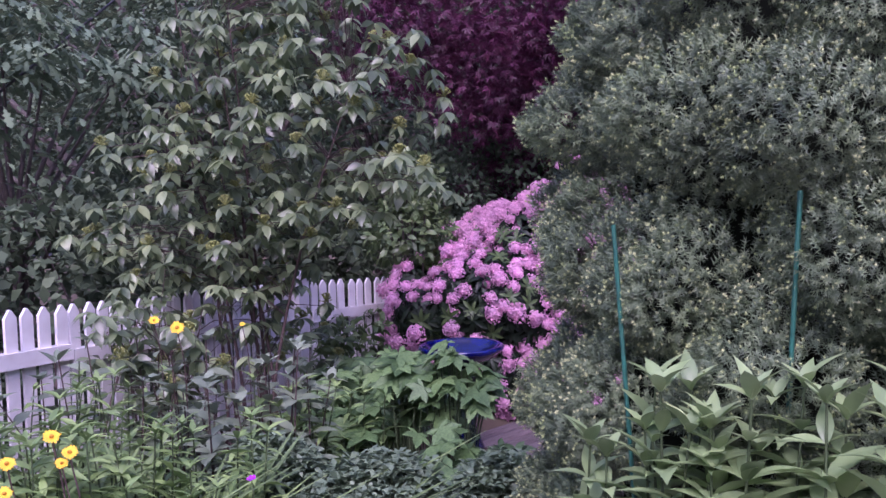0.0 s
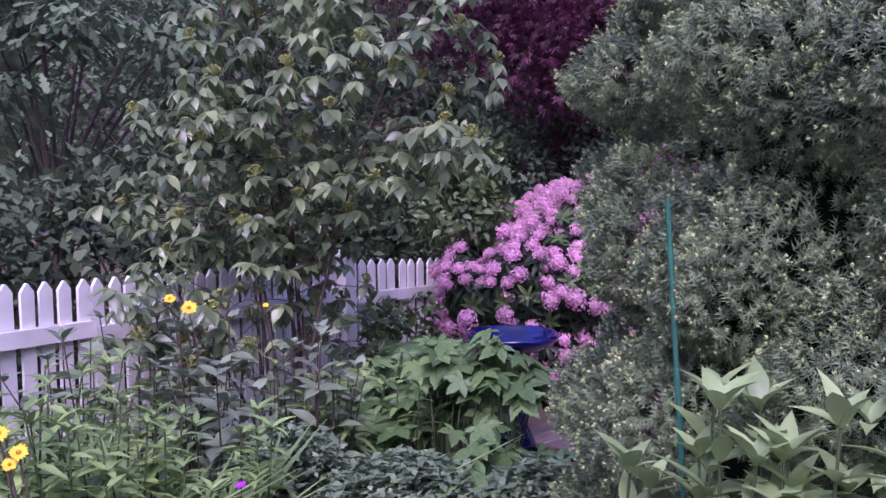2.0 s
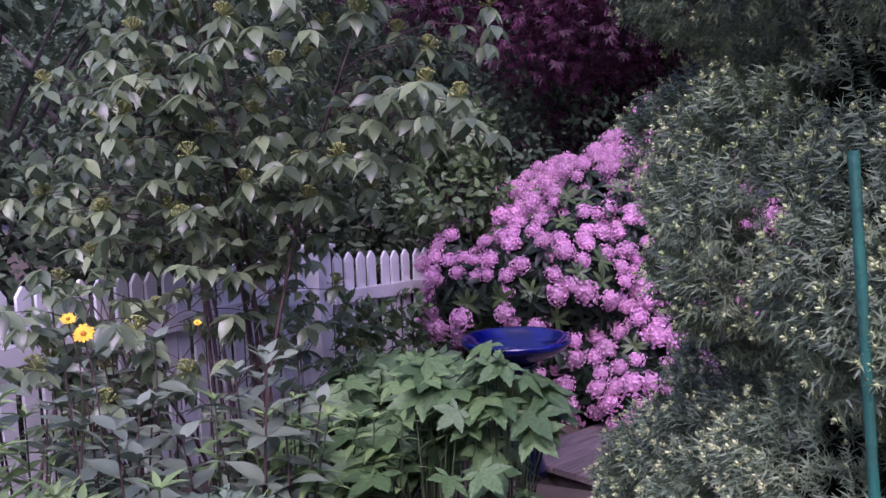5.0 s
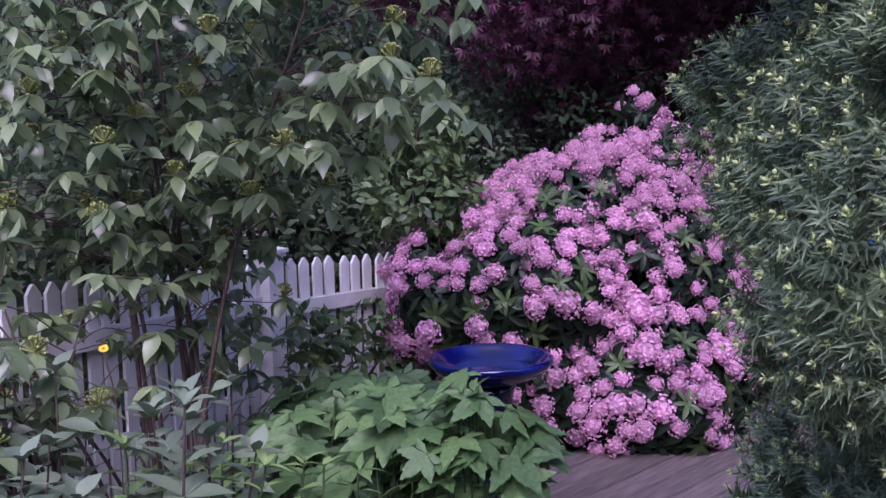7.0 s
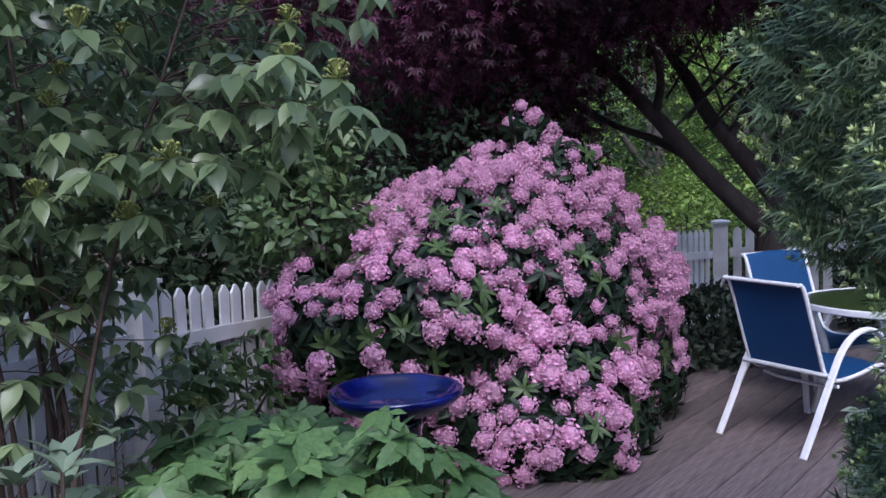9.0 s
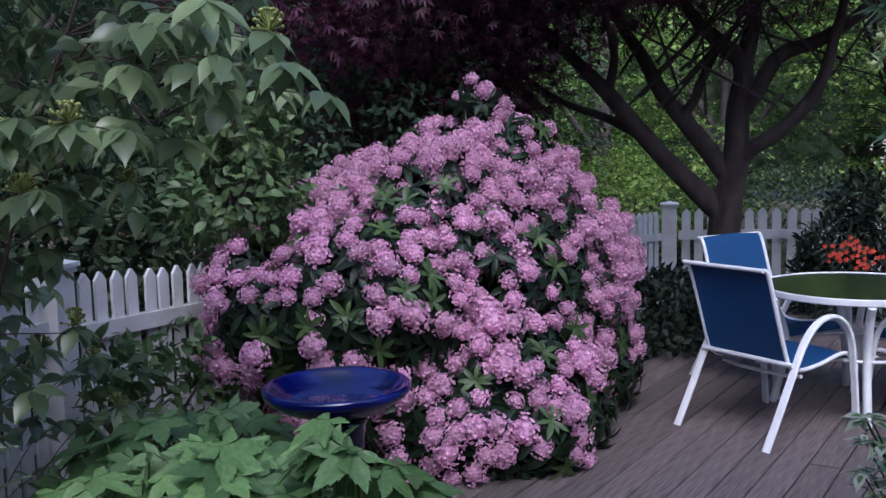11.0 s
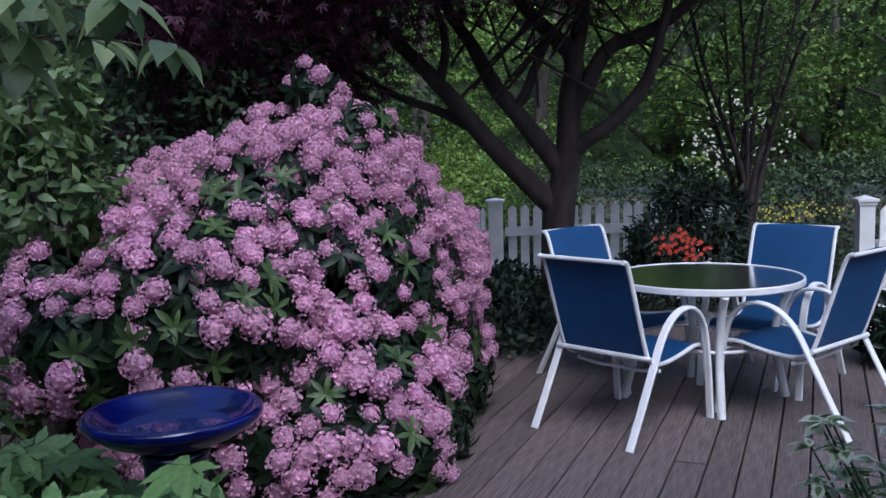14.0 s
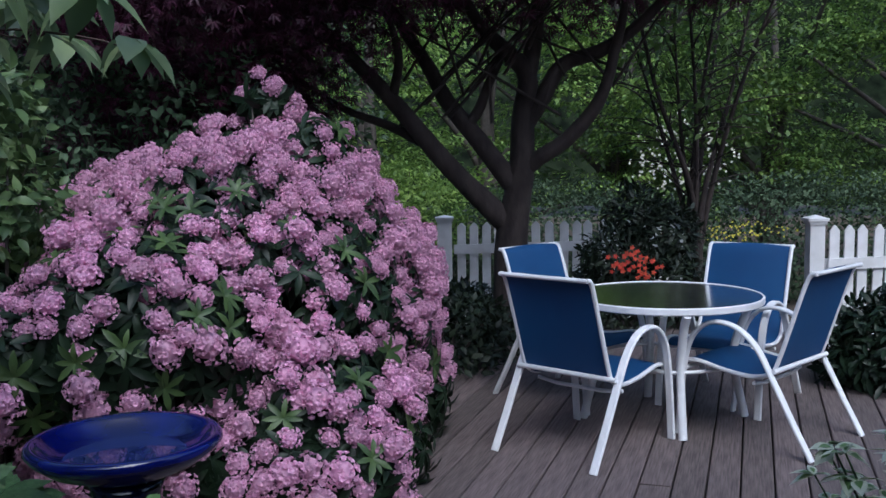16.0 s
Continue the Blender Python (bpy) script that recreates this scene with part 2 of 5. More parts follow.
M_PALMATE = material("palmate_leaf", (0.12, 0.218, 0.078), 0.42, (0.076, 0.15, 0.05), 9.0, 0.25, 60, through_light=0.25, by_object=0.38)
M_BIG_LEAF = material("broad_leaf", (0.3, 0.42, 0.19), 0.4, (0.22, 0.33, 0.135), 6.0, island=0.25, through_light=0.25, by_object=0.2)
M_GREY_LEAF = material("dusky_leaf", (0.18, 0.23, 0.15), 0.36, (0.12, 0.165, 0.105), 6.0, island=0.3, through_light=0.15)
M_LIGHT_LEAF = material("light_green_leaf", (0.22, 0.33, 0.11), 0.42, (0.15, 0.25, 0.08), 6.0, island=0.3, through_light=0.25)
M_BLADE = material("daylily_blade", (0.2, 0.3, 0.11), 0.42, (0.15, 0.23, 0.08), 6.0, island=0.3, through_light=0.25)
M_FERNY = material("ferny_leaf", (0.15, 0.22, 0.13), 0.5, (0.1, 0.16, 0.09), 5.0, island=0.3, through_light=0.2)
M_VARIEGATED = material("cream_leaf_margin", (0.74, 0.74, 0.58), 0.5, (0.62, 0.65, 0.45), 30.0, island=0.25, through_light=0.2)
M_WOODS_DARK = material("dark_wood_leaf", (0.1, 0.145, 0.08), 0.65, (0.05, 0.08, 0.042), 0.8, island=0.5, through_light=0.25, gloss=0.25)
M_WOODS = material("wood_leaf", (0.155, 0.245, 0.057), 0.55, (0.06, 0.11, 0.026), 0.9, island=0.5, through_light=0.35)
# a paler green of the wood leaf
M_WOODS_LIGHT = material("pale_wood_leaf", (0.32, 0.46, 0.11), 0.55, (0.13, 0.23, 0.05), 0.9, island=0.4, through_light=0.4)
M_OAK = material("blue_green_leaf", (0.135, 0.2, 0.115), 0.65, (0.085, 0.135, 0.075), 1.4, island=0.4, through_light=0.25, gloss=0.25)
M_SIDE = material("mid_green_leaf", (0.15, 0.225, 0.085), 0.4, (0.085, 0.14, 0.055), 4.0, island=0.4, through_light=0.3)
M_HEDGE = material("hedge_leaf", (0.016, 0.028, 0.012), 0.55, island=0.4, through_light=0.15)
M_YELLOW = material("yellow_petal", (0.85, 0.6, 0.012), 0.6, (0.85, 0.48, 0.008), 20.0, through_light=0.2)
M_LEMON = material("lemon_flower", (0.6, 0.56, 0.06), 0.6, (0.5, 0.44, 0.04), 20.0, island=0.25)
M_ORANGE = material("orange_flower", (0.6, 0.07, 0.025), 0.6, (0.42, 0.035, 0.015), 8.0, island=0.3)
M_CREAM = material("white_blossom", (0.75, 0.73, 0.6), 0.6, island=0.2)
M_PURPLE = material("purple_flower", (0.3, 0.01, 0.4), 0.6, island=0.2)
M_STAKE = material("green_coated_stake", (0.015, 0.13, 0.09), 0.45, (0.02, 0.1, 0.07), 20.0, 0.2, 150)
M_CABLE = material("cable", (0.02, 0.02, 0.02), 0.6)


def glass_material():
    m = bpy.data.materials.new("smoked_table_glass")
    m.use_nodes = True
    b = m.node_tree.nodes["Principled BSDF"]
    b.inputs["Base Color"].default_value = (0.17, 0.185, 0.185, 1)
    b.inputs["Transmission Weight"].default_value = 1.0
    b.inputs["Roughness"].default_value = 0.17
    b.inputs["IOR"].default_value = 1.34
    return m


M_GLASS = glass_material()

# ---- ground ----
GROUND_Z = -0.16
ALONG, ACROSS = np.array([0.307, 0.952]), np.array([0.952, -0.307])
DECK_V, DECK_U, BOARD = (-2.025, 4.6), (2.6, 9.0), 0.1545


def ground():
    g = Geo()
    n = 181
    s = np.linspace(-1, 1, n)
    axis = np.sign(s) * (np.abs(s) ** 5) * 900 + s * 24
    x, y = np.meshgrid(axis, axis, indexing="ij")
    z = GROUND_Z + rise(x, y) + 0.025 * np.sin(x * 1.3) * np.sin(y * 1.1 + 0.4) * (np.hypot(x, y) < 40)
    across, along = x * ACROSS[0] + y * ACROSS[1], x * ALONG[0] + y * ALONG[1]
    out = np.maximum.reduce([DECK_V[0] - across, across - DECK_V[1], DECK_U[0] - along, along - DECK_U[1]])
    z = np.where(out < 0.1, np.minimum(z, -0.17), z)
    i, j = np.meshgrid(np.arange(n - 1), np.arange(n - 1), indexing="ij")
    g.add(np.stack([x, y, z], -1).reshape(-1, 3), np.stack([i * n + j, (i + 1) * n + j, (i + 1) * n + j + 1, i * n + j + 1], -1).reshape(-1, 4))
    tagged(part("ground", g, M_SOIL), "dark bare garden soil with leaf litter under the plants", "ground", kind="structure")


ground()

# ---- garden fence ----
PICKET_W, PICKET_GAP = 0.076, 0.034


def picket_mesh(height, width):
    g = Geo()
    w, t = width / 2, 0.009
    out = [(-w, 0), (w, 0), (w, height - 0.045), (0.18 * w, height - 0.003), (0, height), (-0.18 * w, height - 0.003), (-w, height - 0.045)]
    k = len(out)
    v = [(x, -t, z) for x, z in out] + [(x, t, z) for x, z in out]
    g.add(v, [list(range(k))])
    g.add(v, [[2 * k - 1 - i for i in range(k)]])
    g.add(v, [(i, (i + k), ((i + 1) % k + k), (i + 1) % k) for i in range(k)])
    return g.mesh("picket", M_WHITE, False)


def post_parts(parent, at, top, width):
    p = Geo().box((-width / 2, -width / 2, -0.1), (width / 2, width / 2, top - 0.05))
    post = part("post", p, M_WHITE, parent, smooth=False)
    post.location = (at[0], at[1], at[2] + rise_at(parent, at[0], at[1]))
    w = width / 2
    c = Geo().box((-w - 0.012, -w - 0.012, top - 0.075), (w + 0.012, w + 0.012, top - 0.05))
    c.box((-w - 0.024, -w - 0.024, top - 0.05), (w + 0.024, w + 0.024, top - 0.028))
    b = w + 0.018
    c.add([(-b, -b, top - 0.028), (b, -b, top - 0.028), (b, b, top - 0.028), (-b, b, top - 0.028), (0, 0, top)], [(0, 1, 4), (1, 2, 4), (2, 3, 4), (3, 0, 4)])
    cap = part("post_cap", c, M_WHITE, post, smooth=False)


def fence(points, tops, base, label, post_at, scale=1.0, swag=0.0):
    """A run of pickets along a line of points; tops: picket height over the base at each point."""
    root = thing("picket_fence", label, "fence", at=(*points[0], base))
    points = [np.subtract(q, points[0]) for q in points]
    post_at = [(x - root.location.x, y - root.location.y, top, w) for x, y, top, w in post_at]
    base = 0.0
    meshes = {}
    for (a, b), (ha, hb) in zip(zip(points[:-1], points[1:]), zip(tops[:-1], tops[1:])):
        a, b = np.array(a, float), np.array(b, float)
        length = np.linalg.norm(b - a)
        d = (b - a) / length
        yaw = math.degrees(math.atan2(d[1], d[0]))
        pitch = -math.degrees(math.atan2(rise_at(root, *b) - rise_at(root, *a), length))
        n = max(2, int(length / ((PICKET_W + PICKET_GAP) * scale)))
        for i in range(n):
            k = (i + 0.5) / n
            h = ha + (hb - ha) * k - swag * math.sin(math.pi * k)
            key = round(h, 2)
            if key not in meshes:
                meshes[key] = picket_mesh(key, PICKET_W * scale)
            q = a + d * length * k
            ob = part("picket", meshes[key], M_WHITE, root)
            ob.matrix_local = pose(q[0], q[1], base + 0.03 + rise_at(root, *q), rng.normal(0, 0.4), rng.normal(0, 0.5), yaw)
        for frac in (0.72, 0.22):
            g = Geo().box((0, 0.011, 0), (length, 0.05, 0.085 * scale))
            r = part("rail", g, M_WHITE, root, smooth=False)
            h = frac * min(ha, hb) - (swag * 0.6 if frac > 0.5 else 0)
            r.matrix_local = pose(a[0], a[1], base + h + rise_at(root, *a), 0, pitch, yaw)
            if frac > 0.5:
                g = Geo().box((0, -0.04, 0), (length, -0.011, 0.085 * scale))
                r = part("rail", g, M_WHITE, root, smooth=False)
                r.matrix_local = pose(a[0], a[1], base + h + rise_at(root, *a), 0, pitch, yaw)
    for x, y, top, w in post_at:
        post_parts(root, (x, y, base), top, w)
    return root


fence([(-2.48, -1.2), (-2.5, 0.9), (-2.66, 3.3)], [1.08, 1.08, 1.07], GROUND_Z, "white painted picket fence beside the flower bed", [(-2.64, 3.38, 1.19, 0.14), (-2.5, -1.25, 1.2, 0.13)])
fence([(-2.58, 3.46), (-2.42, 4.5), (-2.3, 6.2)], [1.07, 1.06, 1.06], GROUND_Z, "white picket fence running behind the rhododendron", [(-2.3, 6.28, 1.19, 0.13)])
fence([(-2.28, 6.34), (-1.5, 8.7), (-0.12, 11.15)], [1.1, 1.14, 1.18], GROUND_Z, "white picket fence along the back of the garden", [(0.0, 11.25, 1.33, 0.17)], 1.1)
fence([(0.12, 11.25), (2.58, 10.6)], [1.2, 1.2], GROUND_Z, "white picket fence behind the maple trunk", [(2.66, 10.56, 1.3, 0.15)], 1.3)
fence([(3.0, 7.52), (5.8, 7.8)], [1.15, 1.15], GROUND_Z, "white picket fence at the side of the deck", [(2.9, 7.5, 1.27, 0.115)], 1.05)

# ---- deck ----


def deck():
    root = tagged(new("deck"), "weathered grey wooden deck of long narrow boards", "deck", kind="structure")
    frame_geo = Geo()
    m = Matrix(((ACROSS[0], ALONG[0], 0, 0), (ACROSS[1], ALONG[1], 0, 0), (0, 0, 1, 0), (0, 0, 0, 1)))
    frame_geo.box((DECK_V[0], DECK_U[0] + 0.05, -0.15), (DECK_V[1], DECK_U[1], -0.05))
    base = part("deck_frame", frame_geo, M_DECK_DARK, root, smooth=False)
    base.matrix_local = m
    shapes = {}
    v, n = DECK_V[0] - 0.02, 0
    while v < DECK_V[1]:
        ends = [DECK_U[0]]
        if n % 3 == 1:
            ends.append(DECK_U[0] + (1.9 + 0.9 * (n % 5)))
        ends.append(DECK_U[1])
        for a, b in zip(ends[:-1], ends[1:]):
            key = round(b - a, 2)
            if key not in shapes:
                w, h, e = BOARD - 0.009, 0.034, 0.005
                length = b - a - 0.004
                g = Geo()
                sect = [(0, 0), (w, 0), (w, h - e), (w - e, h), (e, h), (0, h - e)]
                vv = [(x, 0, z - h) for x, z in sect] + [(x, length, z - h) for x, z in sect]
                g.add(vv, [[5, 4, 3, 2, 1, 0]])
                g.add(vv, [[6, 7, 8, 9, 10, 11]])
                g.add(vv, [(i, (i + 1) % 6, (i + 1) % 6 + 6, i + 6) for i in range(6)])
                shapes[key] = g.mesh("deck_board", M_DECK, False)
            ob = part("deck_board", shapes[key], M_DECK, root)
            ob.matrix_local = m @ pose(v, a, rng.normal(0, 0.0012), 0, rng.normal(0, 0.15), 0)
        v += BOARD
        n += 1


deck()

# ---- patio chairs and table ----
def chair(label):
    root = thing("patio_chair", label, "chair", "chairs round the table", slope=False)
    for s in (-1, 1):
        x = 0.31 * s
        p = smooth_path([(x, 0.335, 0.0), (x, 0.305, 0.3), (x, 0.26, 0.53), (x, 0.15, 0.645), (x, 0.0, 0.645), (x, -0.13, 0.55), (x, -0.235, 0.37), (x, -0.335, 0.185), (x, -0.44, 0.0)], 40)
        g = Geo()
        for rib in (-0.012, 0.0, 0.012):
            g.tube(p + (rib, 0, 0), 0.0115, 8)
        part("side_frame", g, M_METAL_WHITE, root)
    prof = smooth_path([(-0.43, 0.952), (-0.4, 0.945), (-0.37, 0.89), (-0.3, 0.68), (-0.23, 0.47), (-0.19, 0.41), (-0.1, 0.38), (0.06, 0.39), (0.22, 0.42), (0.3, 0.415), (0.325, 0.385)], 44)
    for s in (-1, 1):
        rail = np.column_stack([np.full(len(prof), 0.268 * s), prof])
        part("sling_rail", Geo().tube(rail, 0.0125, 8), M_METAL_WHITE, root)
    n = len(prof)
    g = Geo()
    for off in (0.0, -0.004):
        rows = []
        for x in np.linspace(-0.261, 0.261, 9):
            sag = 0.012 * (1 - (x / 0.261) ** 2)
            d = unit(np.gradient(prof, axis=0))
            nrm = np.column_stack([-d[:, 1], d[:, 0]])
            q = prof - nrm * (sag + off) * -1.0
            rows.append(np.column_stack([np.full(n, x), q]))
        v = np.array(rows)
        i, j = np.meshgrid(np.arange(8), np.arange(n - 1), indexing="ij")
        g.add(v.reshape(-1, 3), np.stack([i * n + j, i * n + j + 1, (i + 1) * n + j + 1, (i + 1) * n + j], -1).reshape(-1, 4))
    part("sling", g, M_SLING, root, "taut blue mesh sling")
    part("top_bar", Geo().tube([(-0.272, -0.425, 0.951), (0.272, -0.425, 0.951)], 0.012, 8), M_METAL_WHITE, root)
    part("back_bar", Geo().tube([(-0.31, -0.228, 0.43), (0.31, -0.228, 0.43)], 0.014, 8), M_METAL_WHITE, root)
    part("seat_bar", Geo().tube([(-0.268, -0.1, 0.345), (-0.15, -0.1, 0.33), (0.15, -0.1, 0.33), (0.268, -0.1, 0.345)], 0.011, 8), M_METAL_WHITE, root)
    part("front_bar", Geo().tube([(-0.31, 0.298, 0.375), (0.31, 0.298, 0.375)], 0.012, 8), M_METAL_WHITE, root)
    return root


def facing(x, y, fx, fy, z=0.0):
    return pose(x, y, z, 0, 0, math.degrees(math.atan2(fy, fx)) - 90)


first = chair("white metal patio chair with a blue mesh sling seat")
first.matrix_basis = facing(0.771, 5.106, 0.67, 0.74)
for x, y, fx, fy in ((0.843, 6.1, 0.67, -0.74), (1.76, 5.94, -0.6, -0.8), (1.741, 5.239, -0.7, 0.714)):
    copy_thing(first, facing(x, y, fx, fy))


def patio_table(x, y, radius, height):
    root = thing("patio_table", "round patio table with a smoked glass top and white metal legs", "table", at=(x, y, 0), slope=False)
    r = radius
    part("rim", Geo().lathe([(r - 0.014, height - 0.003), (r - 0.005, height), (r, height - 0.006), (r, height - 0.036), (r - 0.006, height - 0.042), (r - 0.028, height - 0.042), (r - 0.028, height - 0.013), (r - 0.014, height - 0.013), (r - 0.014, height - 0.003)], 64), M_METAL_WHITE, root, smooth=False)
    part("glass_top", Geo().lathe([(0.001, height - 0.005), (r - 0.0145, height - 0.005), (r - 0.0145, height - 0.0125), (0.001, height - 0.0125)], 64), M_GLASS, root, "smoked glass pane", False)
    for k in range(4):
        a = radians(-90.6 + 90 * k)
        c, s = math.cos(a), math.sin(a)
        path = smooth_path([(0.97 * r * c, 0.97 * r * s, height - 0.04), (0.84 * r * c, 0.84 * r * s, height - 0.14), (0.72 * r * c, 0.72 * r * s, 0.36), (0.85 * r * c, 0.85 * r * s, 0.0)], 18)
        part("leg", Geo().tube(path, 0.025, 8), M_METAL_WHITE, root)
    ring = [(0.72 * r * math.cos(a), 0.72 * r * math.sin(a), 0.36) for a in np.linspace(0, 2 * math.pi, 33)]
    part("ring", Geo().tube(ring, 0.011, 6), M_METAL_WHITE, root)


patio_table(1.286, 5.59, 0.562, 0.741)

# ---- bird bath ----
def bird_bath(x, y, rim_z, r):
    root = thing("bird_bath", "glazed cobalt blue ceramic bird bath on a pedestal", "bird bath", at=(x, y, 0), slope=False)
    h = rim_z
    bowl = [(0.001, h - 0.075), (0.45 * r, h - 0.07), (0.75 * r, h - 0.045), (0.86 * r, h - 0.012), (0.9 * r, h), (0.97 * r, h + 0.002), (r, h - 0.008), (r, h - 0.022), (0.95 * r, h - 0.04), (0.8 * r, h - 0.075), (0.5 * r, h - 0.11), (0.34 * r, h - 0.13), (0.001, h - 0.13)]
    part("bowl", Geo().lathe(bowl, 72), M_COBALT, root)
    part("water", Geo().lathe([(0.001, h - 0.055), (0.66 * r, h - 0.055)], 48), M_WATER, root, "still dark water")
    # the bowl's shade on the pedestal is in its colour
    ped = [(0.001, h - 0.13), (0.4 * r, h - 0.13), (0.36 * r, h - 0.17), (0.3 * r, 0.3), (0.33 * r, 0.16), (0.5 * r, 0.05), (0.52 * r, 0.0), (0.001, 0.0)]
    part("pedestal", Geo().lathe(ped, 48), M_COBALT_SHADE, root, "glazed pedestal, darkened for the shade below the bowl")


def water_material():
    m = bpy.data.materials.new("water")
    m.use_nodes = True
    b = m.node_tree.nodes["Principled BSDF"]
    b.inputs["Base Color"].default_value = (0.02, 0.03, 0.12, 1)
    b.inputs["Roughness"].default_value = 0.02
    b.inputs["IOR"].default_value = 1.33
    return m


M_WATER = water_material()
bird_bath(-0.982, 2.847, 0.74, 0.289)

# ---- rhododendron ----
def truss_mesh(seed):
    """One rounded head of overlapping cup-shaped florets."""
    r = np.random.default_rng(seed)
    g = Geo()
    n = 54
    k = np.arange(n) + 0.5
    phi = np.arccos(1 - 1.45 * k / n)
    th = np.pi * (1 + 5**0.5) * k + r.uniform(0, 6)
    d = np.stack([np.sin(phi) * np.cos(th), np.sin(phi) * np.sin(th), np.cos(phi)], -1)
    ang = np.linspace(0, 2 * np.pi, 11)[:-1]
    rim = np.where(np.arange(10) % 2 == 0, 1.0, 0.72)
    edge = np.where(np.arange(10) % 2 == 0, 0.05, 0.2)
    cup = np.vstack([(0, 0, -0.75), np.column_stack([0.6 * rim * np.cos(ang), 0.6 * rim * np.sin(ang), np.full(10, -0.02)]), np.column_stack([rim * np.cos(ang), rim * np.sin(ang), edge])])
    fan = [(0, 1 + k, 1 + (k + 1) % 10, 0) for k in range(10)] + [(1 + k, 11 + k, 11 + (k + 1) % 10, 1 + (k + 1) % 10) for k in range(10)]
    tri = np.array([q[:3] for q in fan[:10]] + [t for q in fan[10:] for t in (q[:3], (q[0], q[2], q[3]))])
    bumps = unit(r.normal(size=(7, 3)))
    for q in d:
        q = unit(q + r.normal(0, 0.09, 3))
        swell = 1 + 0.24 * max(0.0, float((bumps @ q).max()) - 0.6) / 0.4
        c = q * (0.054 + r.normal(0, 0.005)) * swell
        g.scatter((cup, tri), [c], [np.cross(q, r.normal(0, 1, 3))], [unit(q + r.normal(0, 0.26, 3))], r.uniform(0.0108, 0.0145))
    v, f = sphere_grid(7, 10)
    core = v * 0.044
    g.add(core, f[:, :3])
    g.add(core, f[:, [0, 2, 3]])
    return g


RHODO = [
    ((-1.12, 5.4, 0.5), (1.04, 1.2, 1.14)),
    ((-0.95, 5.5, 1.3), (0.5, 0.5, 0.5)),
    ((-0.98, 5.45, 1.86), (0.17, 0.17, 0.11)),
    ((-0.72, 5.4, 1.6), (0.2, 0.22, 0.18)),
    ((-0.72, 4.65, 0.22), (0.55, 0.72, 0.5)),
    ((-0.52, 4.2, 0.06), (0.36, 0.32, 0.26)),
    ((-1.4, 4.45, 0.62), (0.65, 0.75, 0.56)),
    ((-1.75, 4.2, 0.6), (0.42, 0.55, 0.36)),
    ((-1.75, 5.4, 1.0), (0.5, 0.6, 0.48)),
    ((-2.1, 4.35, 0.85), (0.2, 0.28, 0.2)),
    ((-1.4, 4.2, 0.25), (0.42, 0.42, 0.36)),
    ((-0.36, 5.85, 0.72), (0.32, 0.5, 0.48)),
    ((-0.85, 4.02, 0.1), (0.42, 0.26, 0.26)),
]

# leafy shoots without flowers along the deck
RHODO_SKIRT = [((-0.26, 4.7, 0.02), (0.2, 0.38, 0.2)), ((-0.16, 5.4, 0.2), (0.2, 0.4, 0.32)), ((-0.6, 4.05, -0.05), (0.3, 0.16, 0.1)), ((-1.2, 3.95, 0.2), (0.3, 0.2, 0.25))]


